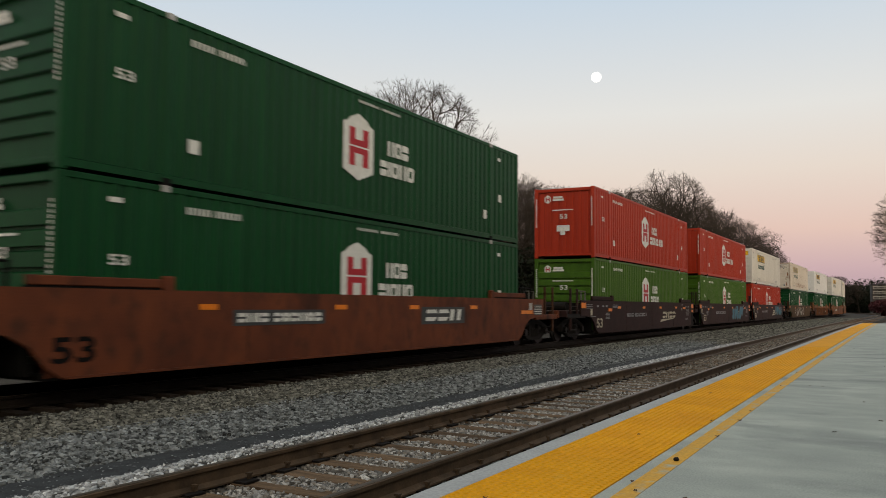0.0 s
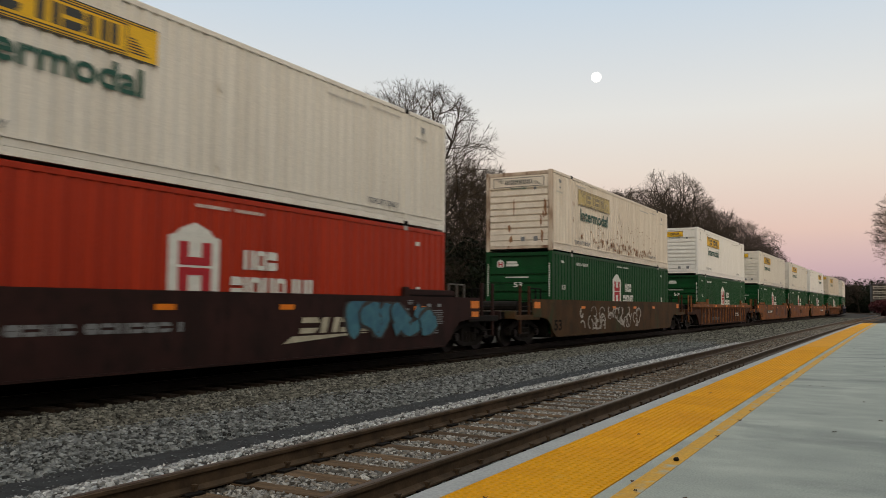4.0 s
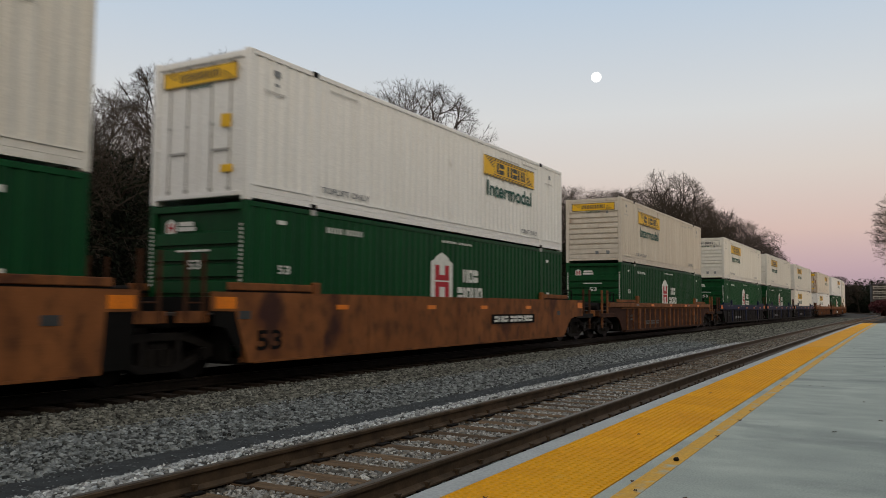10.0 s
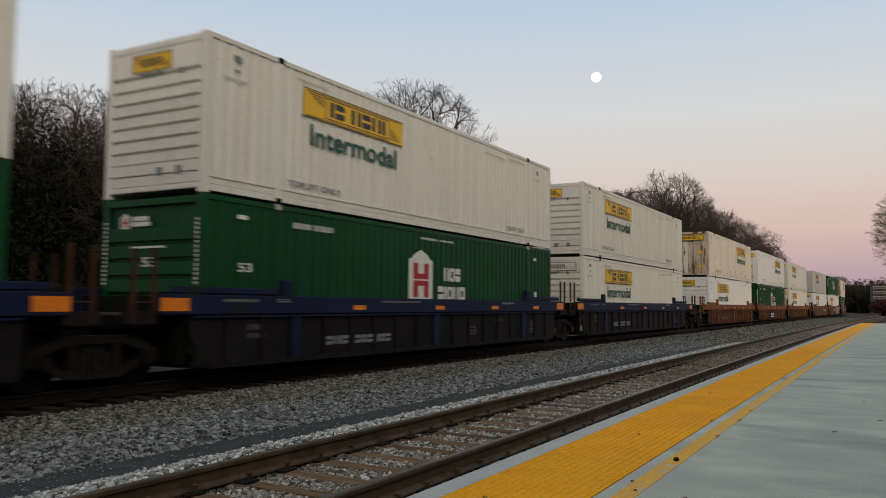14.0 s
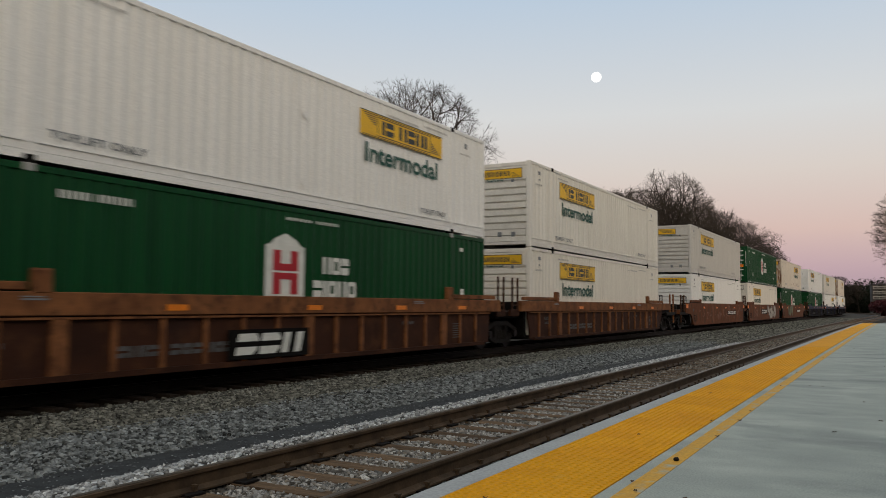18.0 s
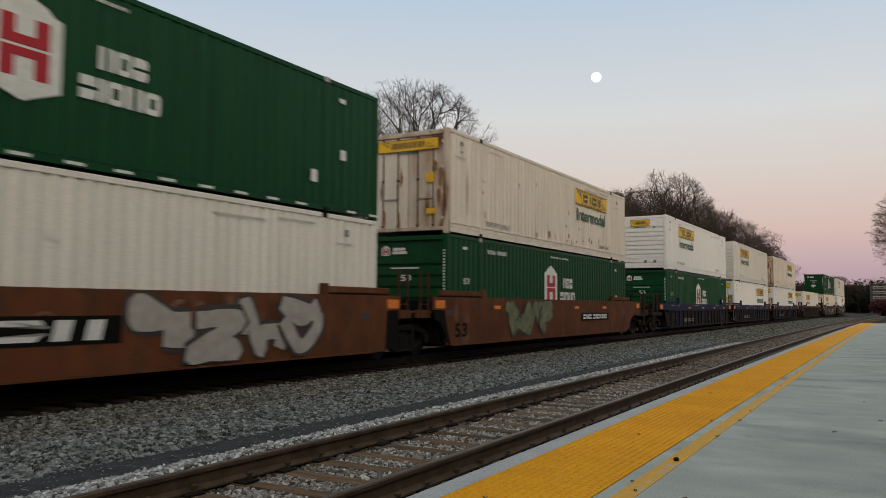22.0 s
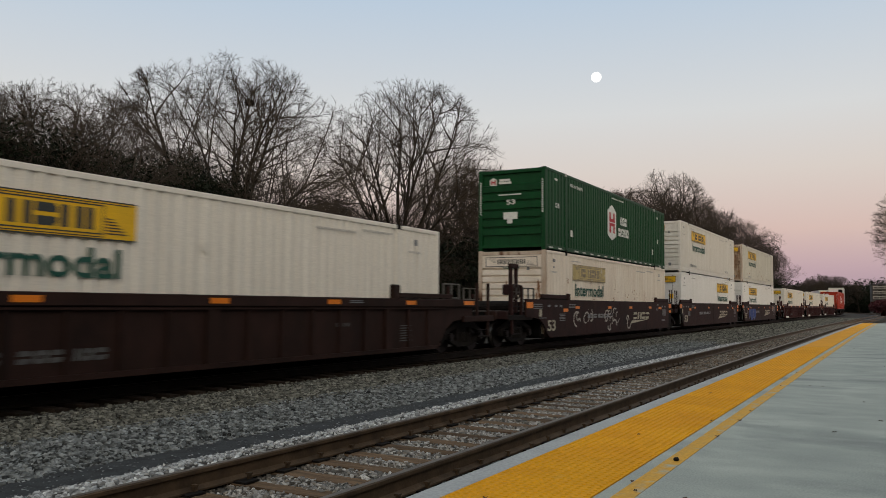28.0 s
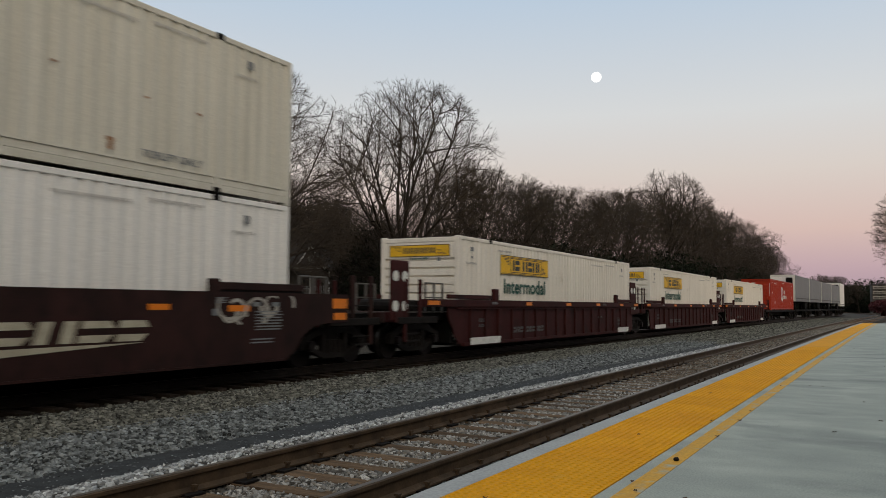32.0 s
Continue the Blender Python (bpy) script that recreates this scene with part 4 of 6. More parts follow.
def well_car(label, paint, style, near_end, far_end, chord=None):
    """One unit of an articulated well car. near_end, far_end: 'coupler' or 'joint'."""
    c = thing("well_car", label, "well car", "cars of the train")
    P, T = CAR_PAINT[paint], CAR_PAINT[chord or paint]
    W, top = 1.40, 1.54
    single = near_end == far_end == "coupler"

    def tip(kind):
        """The lower line of a side at its end, from the well outwards and up: the arch over the wheels."""
        if kind == "coupler" and style == "ribbed" and not single:
            return [(7.95, 0.25), (8.25, 0.45), (8.45, 0.74), (8.6, 0.9), (8.7, 1.1)]
        if kind == "coupler":
            return [(7.95, 0.25), (8.22, 0.42), (8.45, 0.70), (8.8, 0.88), (9.2, 0.93), (9.95, 0.95)]
        return [(8.30, 0.25), (8.33, 0.6), (8.36, 1.19), (8.95, 1.2)]

    near, far = tip(near_end), tip(far_end)
    if near_end == "joint":
        near = [(8.02, 0.25), (8.26, 0.8), (8.38, 1.19), (8.95, 1.2)]
    reach_of = {-1: 9.95 if near_end == "coupler" else 8.95, 1: 9.95 if far_end == "coupler" else 8.95}

    for s in (-1, 1):
        def inward(a, b):
            """The y span from a to b metres inside the car's outer face."""
            lo, hi = sorted((s * (W - a), s * (W - b)))
            return lo, hi
        if style == "smooth":
            out = [(-x, z) for x, z in near[::-1]] + far + [(far[-1][0], top), (-near[-1][0], top)]
            side = part("side_plate", prism(bmesh.new(), out, *inward(0, 0.06)), P, c)
            for e in (-1, 1) if paint != "olive" else ():
                y0, y1 = inward(-0.004, 0.12)
                part("corner_post", soften(boxes((e * 6.05 - 0.11, e * 6.05 + 0.11, y0, y1, top - 0.06, 1.77)), 0.02), P, side)
                x0, x1 = sorted((e * 6.17, e * 8.5))
                part("raised_edge", soften(boxes((x0, x1, *inward(0.03, 0.13), top + 0.035, 1.715)), 0.012), P, side)
                # Dark strip that stands in for the shadow line below the raised edge.
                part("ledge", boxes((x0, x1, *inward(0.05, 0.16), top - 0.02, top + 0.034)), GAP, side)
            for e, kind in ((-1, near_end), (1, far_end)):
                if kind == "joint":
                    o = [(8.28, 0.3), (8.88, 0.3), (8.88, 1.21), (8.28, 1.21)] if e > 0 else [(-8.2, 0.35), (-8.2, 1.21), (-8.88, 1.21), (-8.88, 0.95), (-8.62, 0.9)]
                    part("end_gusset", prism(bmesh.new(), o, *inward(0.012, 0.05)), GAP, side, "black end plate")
            part("bottom_lip", boxes((-7.9, 7.9, *inward(-0.02, 0.02), 0.235, 0.275)), P, side)
            for x in (-4.2, 0.0, 4.2):
                part("weld_seam", boxes((x - 0.012, x + 0.012, *inward(-0.005, 0.01), 0.28, top - 0.01)), P, side)
        else:
            deep = near_end == "joint" or far_end == "joint"
            low = 1.14 if deep and paint != "darkred" else 1.28
            out = [(-x, z - 0.03) for x, z in near[::-1]] + far + [(far[-1][0], 1.3), (-near[-1][0], 1.3)]
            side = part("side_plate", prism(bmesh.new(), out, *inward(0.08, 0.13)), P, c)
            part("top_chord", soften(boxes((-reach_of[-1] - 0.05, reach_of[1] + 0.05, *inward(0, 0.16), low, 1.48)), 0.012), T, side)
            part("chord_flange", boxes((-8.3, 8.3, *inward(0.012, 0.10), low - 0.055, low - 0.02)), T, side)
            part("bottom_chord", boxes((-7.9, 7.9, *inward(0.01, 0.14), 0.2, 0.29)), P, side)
            for k in range(17):
                x = -7.44 + k * 0.93
                wide = abs(abs(x) - 5.6) < 0.4 or abs(x) < 0.3
                g = 0.13 if wide else 0.045
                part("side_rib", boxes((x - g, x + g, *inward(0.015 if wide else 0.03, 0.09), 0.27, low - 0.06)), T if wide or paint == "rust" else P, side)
            for e in (-1, 1):
                x0, x1 = sorted((e * 6.1, e * 8.7))
                part("raised_edge", soften(boxes((x0, x1, *inward(0.03, 0.15), 1.50, 1.615)), 0.01), T, side)
                part("corner_guide", soften(boxes((e * 5.88 - 0.15, e * 5.88 + 0.15, *inward(-0.01, 0.14), 1.44, 1.81)), 0.03), T, side)
    # Floor, decks and bulkheads: the shade down there is put into their colour.
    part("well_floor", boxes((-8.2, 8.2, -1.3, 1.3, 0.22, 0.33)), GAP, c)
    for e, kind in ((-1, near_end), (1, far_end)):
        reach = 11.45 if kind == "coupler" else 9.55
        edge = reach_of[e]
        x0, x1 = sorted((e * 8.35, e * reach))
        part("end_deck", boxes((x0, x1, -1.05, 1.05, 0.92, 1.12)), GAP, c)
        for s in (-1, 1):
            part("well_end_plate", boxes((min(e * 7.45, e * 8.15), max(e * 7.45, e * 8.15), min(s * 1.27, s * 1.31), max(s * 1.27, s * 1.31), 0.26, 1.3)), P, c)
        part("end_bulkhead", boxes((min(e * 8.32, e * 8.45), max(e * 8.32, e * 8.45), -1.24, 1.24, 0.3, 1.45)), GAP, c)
        bm = bmesh.new()
        for k in range(9):
            x = 8.5 + (reach - 8.7) * k / 8
            box(bm, e * x - 0.03, e * x + 0.03, -1.2, 1.2, 1.13, 1.16)
        part("walkway", bm, GRATE, c)
        if kind == "coupler":
            for s in (-1, 1):
                x0, x1 = sorted((e * (edge - 0.6), e * 11.25))
                part("end_side_sill", soften(boxes((x0, x1, min(s * 1.38, s * 1.28), max(s * 1.38, s * 1.28), 0.86, 1.03)), 0.015), P if single else TRUCK, c)
                part("step_bracket", boxes((min(e * 10.25, e * 10.95), max(e * 10.25, e * 10.95), min(s * 1.37, s * 1.30), max(s * 1.37, s * 1.30), 0.42, 0.46)), TRUCK, c)
                for xx in (10.9, 10.2):
                    part("end_post", soften(boxes((e * xx - 0.05, e * xx + 0.05, s * 1.34 - 0.035, s * 1.34 + 0.035, 0.42 if xx > 10.5 else 0.9, 1.97)), 0.012), CAR_PAINT["chord"] if paint == "rust" else LADDER if paint not in ("maroon", "darkred", "umber") else P, c)
                for z in (0.62, 1.3):
                    part("rung", tube(bmesh.new(), (e * 10.9, s * 1.34, z), (e * 10.2, s * 1.34, z), 0.016, n=6), TRUCK, c)
                bm = bmesh.new()
                for z in (1.52, 1.9):
                    tube(bm, (e * 8.65, s * 1.1, z), (e * 9.55, s * 1.1, z), 0.02, n=6)
                for xx in (8.65, 9.1, 9.55):
                    box(bm, e * xx - 0.03, e * xx + 0.03, s * 1.1 - 0.02, s * 1.1 + 0.02, 1.12, 1.91)
                part("handrail", bm, DARKSTEEL if paint in ("maroon", "darkred", "umber") else GAP, c)
            part("end_beam", soften(boxes((min(e * 11.28, e * 11.42), max(e * 11.28, e * 11.42), -1.4, 1.4, 0.9, 1.16)), 0.02), P, c)
            bm = soften(boxes((min(e * 11.3, e * 11.55), max(e * 11.3, e * 11.55), -0.1, 0.1, 0.74, 0.96), (min(e * 11.5, e * 11.72), max(e * 11.5, e * 11.72), -0.17, 0.12, 0.70, 1.0)), 0.03)
            part("coupler", bm, TRUCK, c)
            bm = bmesh.new()
            last = Vector((e * 11.4, -0.35, 0.86))
            for q in ((e * 11.46, -0.37, 0.62), (e * 11.6, -0.36, 0.46), (e * 11.74, -0.34, 0.44)):
                tube(bm, last, q, 0.028, n=6)
                last = Vector(q)
            part("air_hose", bm, GAP, c)
            part("brake_gear", soften(boxes((min(e * 9.0, e * 9.9), max(e * 9.0, e * 9.9), -0.5, 0.3, 1.16, 1.45)), 0.04), TRUCK, c)
            part("air_tank", tube(bmesh.new(), (e * 10.1, -0.9, 1.3), (e * 10.1, 0.5, 1.3), 0.17, n=12), TRUCK, c)
            bogie(c, e * 9.95)
        else:
            part("joint_casting", boxes((min(e * 9.3, e * 9.72), max(e * 9.3, e * 9.72), -0.4, 0.4, 0.75, 1.1)), TRUCK, c)
            for s in (-1, 1):
                x0, x1 = sorted((e * edge, e * 9.6))
                part("end_side_sill", boxes((x0, x1, min(s * 1.3, s * 1.2), max(s * 1.3, s * 1.2), 1.0, 1.2)), P, c)
                bm = bmesh.new()
                for xx in (9.45, 9.05):
                    box(bm, e * xx - 0.035, e * xx + 0.035, s * 1.28 - 0.02, s * 1.28 + 0.02, 1.0, 2.2)
                for z in (1.0, 1.34):
                    tube(bm, (e * 9.45, s * 1.28, z), (e * 9.05, s * 1.28, z), 0.016, n=6)
                part("grab_iron", bm, LADDER if paint not in ("maroon", "darkred") else P, c)
            if e > 0:
                part("brake_gear", soften(boxes((8.7, 9.4, -0.7, 0.4, 1.16, 1.62)), 0.05), TRUCK, c)
                bogie(c, e * 9.72)
    return c


def brake_stand(c, P):
    """A tall hand-brake stand over the end deck of a car."""
    part("brake_stand", boxes((-10.86, -10.76, -1.30, -1.2, 1.1, 2.6), (-10.46, -10.36, -1.30, -1.2, 1.1, 2.6), (-10.88, -10.34, -1.31, -1.19, 2.52, 2.64)), P, c)
    part("brake_housing", soften(boxes((-10.5, -9.9, -1.25, -0.8, 1.66, 2.0)), 0.04), P, c)
    bm = tube(bmesh.new(), (-10.62, -1.38, 1.75), (-10.62, -1.34, 1.75), 0.26, n=18, caps=False)
    for k in range(3):
        a = k * math.pi / 3
        tube(bm, (-10.62 + math.cos(a) * 0.26, -1.36, 1.75 + math.sin(a) * 0.26), (-10.62 - math.cos(a) * 0.26, -1.36, 1.75 - math.sin(a) * 0.26), 0.014, n=5)
    part("brake_wheel", bm, GRATE, c)


def reflector_row(c, xs, width, z0, z1, y):
    for x in xs:
        bars("reflector", [(x, x + width, z0, z1)], ORANGE, c, y)


def number_panel(c, x0=2.05):
    p = bars("number_panel", [(x0, x0 + 3.2, 0.78, 1.06)], GAP, c, -1.425, "black number panel")
    part("number_graphic", shape_run(bmesh.new(), "bvsb bobvob", x0 + 0.15, x0 + 3.0, 0.83, 1.01, -1.429, 0.27, 0.2), MARK, p)["kind"] = "stuff"


def side_marks(c, style, kind, coupled):
    """Reflectors, number panels and other painted marks on the near side of a car."""
    ys = -1.403
    if style == "smooth":
        reflector_row(c, (-5.4, -1.6, 1.4, 4.6), 0.42, 1.22, 1.32, ys)
        ends = {True: 9.4, False: 8.38}
        reflector_row(c, (-ends[coupled[0]] - 0.5,) if kind == "brown" else (-ends[coupled[0]] - 0.5, ends[coupled[1]]), 0.5, 1.24, 1.45, ys)
        if kind == "brown":
            p = bars("number_panel", [(-4.6, -1.95, 0.93, 1.22)], DARKMARK, c, ys, "black number panel")
            part("number_graphic", shape_run(bmesh.new(), "bvsb bobvob", -4.5, -2.05, 0.99, 1.16, ys - 0.004), MARK, p)["kind"] = "stuff"
            p = bars("name_panel", [(1.95, 4.25, 0.84, 1.28)], DARKMARK, c, ys, "dark name panel")
            part("name_graphic", shape_run(bmesh.new(), "bbv", 2.1, 4.02, 0.92, 1.21, ys - 0.004, 0.3, 0.25), MARK, p)["kind"] = "stuff"
            bars("end_stripe", [(8.1, 9.02, 1.06, 1.17)], ORANGE, c, ys)
            p = bars("end_notice", [(9.13, 9.77, 1.02, 1.36)], DULL, c, ys, "grey notice with ruled lines")
            bars("notice", [(9.16, 9.74, 1.05 + 0.075 * k, 1.07 + 0.075 * k) for k in range(4)], MARK, p, ys - 0.004)["kind"] = "stuff"
            bars("notice", [(8.72, 8.98, 1.19, 1.41)], STEEL, c, ys)
        elif kind in ("orange", "clay"):
            marks("notice", [(-8.3, -8.0, 1.05, 1.2), (7.3, 7.6, 1.0, 1.15)], DARKMARK, c, ys)
        elif kind == "maroon":
            shift = -0.45 if coupled[0] else 0.0
            reflector_row(c, (-6.66,), 0.46, 1.11, 1.23, ys)
            reflector_row(c, (6.35,), 0.55, 1.19, 1.30, ys)
            reflector_row(c, (ends[coupled[1]] + 0.05,), 0.42, 1.0, 1.15, ys)
            bm = shape_run(bmesh.new(), "bvbb", 1.95, 4.6, 0.74, 1.06, ys, 0.3, 0.3)
            prism(bm, [(1.5, 0.55), (1.78, 0.69), (4.55, 0.715)], ys - 0.004, ys)
            part("name_graphic", bm, EMBLEM, c)["kind"] = "stuff"
            part("number_graphic", shape_run(bmesh.new(), "obvb obvbob s", -4.1, -1.0, 0.86, 1.02, ys), GREYWALL, c)["kind"] = "stuff"
            lines = [(-8.9 + shift, -8.15 + shift, 1.23 + 0.065 * k, 1.255 + 0.065 * k) for k in range(3)] + [(-8.4 + shift, -7.8 + shift, 0.9, 0.925)]
            lines += [(-7.02, -6.5, 0.80 + 0.055 * k, 0.825 + 0.055 * k) for k in range(5)] + [(-6.08, -5.4 - 0.06 * (k % 2), 1.25 + 0.055 * k, 1.275 + 0.055 * k) for k in range(3)]
            lines += [(7.06, 7.75 + 0.05 * (k % 2), 0.84 + 0.055 * k, 0.865 + 0.055 * k) for k in range(7)] + [(6.05, 6.3, 1.34 + 0.04 * k, 1.36 + 0.04 * k) for k in range(3)] + [(6.95, 7.55, 0.60 + 0.06 * k, 0.625 + 0.06 * k) for k in range(2)]
            bars("notice", lines, GREYWALL, c, ys)["kind"] = "stuff"
            for x in (-8.1, -7.45, -7.0, 6.98, 7.5):
                bars("stencil", [(x, x + 0.2, 1.28, 1.36)], GREYWALL, c, ys)
            bars("sticker", [(-8.42 + shift, -8.2 + shift, 0.96, 1.2)], EMBLEM, c, ys)
            bars("sticker", [(5.98, 6.1, 1.12, 1.24)], GREYWALL, c, ys)
        piece("lettering", letters("53", 0.38, 0.72, GAP if kind != "maroon" else EMBLEM), c, Matrix.Translation((-7.84 - (0.3 if coupled[0] else 0), ys - 0.003, 0.46)))
    else:
        deep = not all(coupled) and kind != "darkred"
        reflector_row(c, (-3.7, -0.1, 3.2, 6.3), 0.45, 1.21 if deep else 1.33, 1.31 if deep else 1.43, ys)
        ends = {True: 9.3, False: 8.4}
        if kind != "rust":
            reflector_row(c, (-ends[coupled[0]] - 0.6, ends[coupled[1]]), 0.6, 1.2 if deep else 1.33, 1.42 if deep else 1.44, ys)
        bars("notice", [(6.15, 6.65 - 0.04 * (k % 2), 0.45 + 0.06 * k, 0.475 + 0.06 * k) for k in range(7)], DULL, c, -1.325)["kind"] = "stuff"
        for x0, x1 in ((4.0, 4.5), (-6.2, -5.8)):
            bars("chord_notice", [(x0, x1, 1.36, 1.385), (x0, x1 - 0.06, 1.40, 1.42)], GREYWALL, c, ys)
        if kind == "black":
            piece("lettering", letters("53", 0.24, 0.42, DULL), c, Matrix.Translation((1.9, -1.328, 0.5)))
        code_bars([(-6.9, -6.5, 0.85, 0.95), (-6.9, -6.4, 0.7, 0.78), (3.6, 4.1, 0.85, 0.93)], DULL, c, -1.325)
        part("number_graphic", shape_run(bmesh.new(), "bvsb  bobvob", -4.6, -2.1, 0.48, 0.66, -1.325, 0.3, 0.15), GREYWALL if kind == "black" else DULL, c)["kind"] = "stuff"
        if kind == "black":
            code_bars([(-2.6, -0.9, 1.37, 1.42), (-7.6, -6.7, 1.36, 1.41), (3.9, 4.8, 1.37, 1.42)], GREYWALL, c, -1.404)
            marks("notice", [(-7.7 + 0.42 * k, -7.58 + 0.42 * k, 1.08, 1.22) for k in range(4)], DULL, c, -1.325)
        if kind == "darkred":
            marks("sill_placard", [(-7.55, -5.6, 0.22, 0.42), (6.0, 7.5, 0.22, 0.42)], MARK, c, -1.394)
            bracket = part("end_bracket", soften(boxes((-11.55, -10.75, -1.36, -1.30, 0.95, 2.4)), 0.02), CAR_PAINT["darkred"], c)
            for x in (-11.36, -10.94):
                for z in (1.3, 2.02):
                    part("marker_disc", tube(bmesh.new(), (x, -1.365, z), (x, -1.36, z), 0.13, n=14), MARK, bracket)


def graffiti(c, seed, x0, x1, z0, z1, mat, n=26, bold=1.0):
    """Looping painted strokes on the side of a car, no letters."""
    rng = random.Random(seed)
    bm = bmesh.new()
    for k in range(n):
        cx, cz = rng.uniform(x0, x1), rng.uniform(z0 + 0.1, z1 - 0.1)
        r, a0 = rng.uniform(0.10, 0.28), rng.uniform(0, 6.28)
        sweep, wd = rng.uniform(2.0, 4.6), rng.uniform(0.04, 0.09) * bold
        prev = None
        for j in range(9):
            a = a0 + sweep * j / 8
            pts = [bm.verts.new((cx + math.cos(a) * (r + q) * 1.2, -1.404 - 0.0004 * k, min(max(cz + math.sin(a) * (r + q), z0), z1))) for q in (-wd / 2, wd / 2)]
            if prev:
                bm.faces.new((prev[0], prev[1], pts[1], pts[0]))
            prev = pts
    bmesh.ops.recalc_face_normals(bm, faces=bm.faces)
    part("graffiti", bm, mat, c, "looping spray-painted strokes")["kind"] = "stuff"


def fat_graffiti(c, seed, x0, x1, z0, z1, mat, rim, count, widths=(0.46, 0.30)):
    """Fat painted shapes side by side, pale inside a dark rim; no letters."""
    rng = random.Random(seed)
    step = (x1 - x0) / count
    for k in range(count):
        lo, hi = x0 + step * (k - 0.05), x0 + step * (k + 1.05)
        lean = rng.uniform(0.0, 0.18)
        spots = [(a, b) for a in (0.08, 0.5, 0.92) for b in (0.03, 0.35, 0.65, 0.97)]
        rng.shuffle(spots)
        marks_ = spots[:6]
        ctrl = [Vector((lo + (hi - lo) * a + lean * b, 0, z0 + 0.16 + (z1 - z0 - 0.32) * b)) for a, b in marks_]
        ctrl = [ctrl[0]] + ctrl + [ctrl[-1]]
        line = []
        for i in range(1, len(ctrl) - 2):
            p0, p1, p2, p3 = ctrl[i - 1:i + 3]
            for j in range(7):
                t = j / 7
                line.append(0.5 * ((2 * p1) + (p2 - p0) * t + (2 * p0 - 5 * p1 + 4 * p2 - p3) * t * t + (3 * p1 - p0 - 3 * p2 + p3) * t ** 3))
        line.append(ctrl[-2])
        for wide, paint, lift in ((widths[0], rim, 0.0), (widths[1], mat, 0.014)):
            bm = bmesh.new()
            prev = None
            for j, p in enumerate(line):
                d = (line[min(j + 1, len(line) - 1)] - line[max(j - 1, 0)]).normalized()
                side = Vector((-d.z, 0, d.x)) * (wide * 0.5 * rng.uniform(0.92, 1.08))
                y = -1.404 - lift - 0.0003 * j - 0.02 * (k % 2)
                a, b = (bm.verts.new((q.x, y, min(max(q.z, z0), z1))) for q in (p - side, p + side))
                if prev:
                    bm.faces.new((prev[0], prev[1], b, a))
                prev = (a, b)
            bmesh.ops.recalc_face_normals(bm, faces=bm.faces)
            part("graffiti_shape" if lift else "graffiti_outline", bm, paint, c, "fat spray-painted shape" if lift else "")


def name_mark(c, x0, x1, z0, z1, y, panel=True, ink=None):
    """A dark name panel with pale slit shapes."""
    p = bars("name_panel", [(x0, x1, z0, z1)], GAP, c, y, "dark name panel") if panel else c
    w, h = (x1 - x0), (z1 - z0)
    bm = shape_run(bmesh.new(), "bbv", x0 + w * 0.06, x1 - w * 0.1, z0 + h * 0.14, z1 - h * 0.14, y - 0.004, 0.3, 0.25)
    part("name_graphic", bm, ink or (PAINT_PALE if not panel else MARK), p)["kind"] = "stuff"


PAINT_DARK = material("spray_paint_dark", (0.035, 0.033, 0.032), (0.06, 0.05, 0.045), 4.0, 0.8, 0.6, bump=0.02)
PAINT_BLUE = material("spray_paint_blue", (0.06, 0.19, 0.24), (0.02, 0.08, 0.16), 5.0, 0.7, 0.6, bump=0.02)
PAINT_DEEP = material("spray_paint_deep_blue", (0.012, 0.038, 0.19), (0.02, 0.06, 0.22), 4.0, 0.8, 0.6, bump=0.02)
PAINT_PALE = material("spray_paint_pale", (0.42, 0.40, 0.36), (0.28, 0.25, 0.22), 5.0, 0.7, 0.6, bump=0.02)
PAINT_OLIVE = material("spray_paint_olive", (0.20, 0.19, 0.09), (0.05, 0.10, 0.07), 3.0, 0.9, 0.6, bump=0.02)
PAINT_SOOT = material("sooty_faded_spray_paint", (0.075, 0.034, 0.020), (0.13, 0.055, 0.025), 3.0, 0.9, 0.7, bump=0.02)
PAINT_PURPLE = material("spray_paint_purple", (0.13, 0.045, 0.055), (0.07, 0.03, 0.035), 3.0, 0.9, 0.6, bump=0.02)
PAINT_SCUFF = material("faded_spray_paint", (0.20, 0.115, 0.075), (0.14, 0.06, 0.03), 3.0, 0.9, 0.7, bump=0.02)


# ---- the train ----
SPEED = (16.715, 0.0042, 0.00071)


def run(t):
    """Metres the train has rolled at t seconds."""
    return SPEED[0] * t + SPEED[1] * t * t / 2 + SPEED[2] * t ** 3 / 6


def on_track(s, z):
    x, y, a = line_at(s, FAR)
    return Matrix.Translation((x, y, z)) @ Matrix.Rotation(a, 4, "Z")


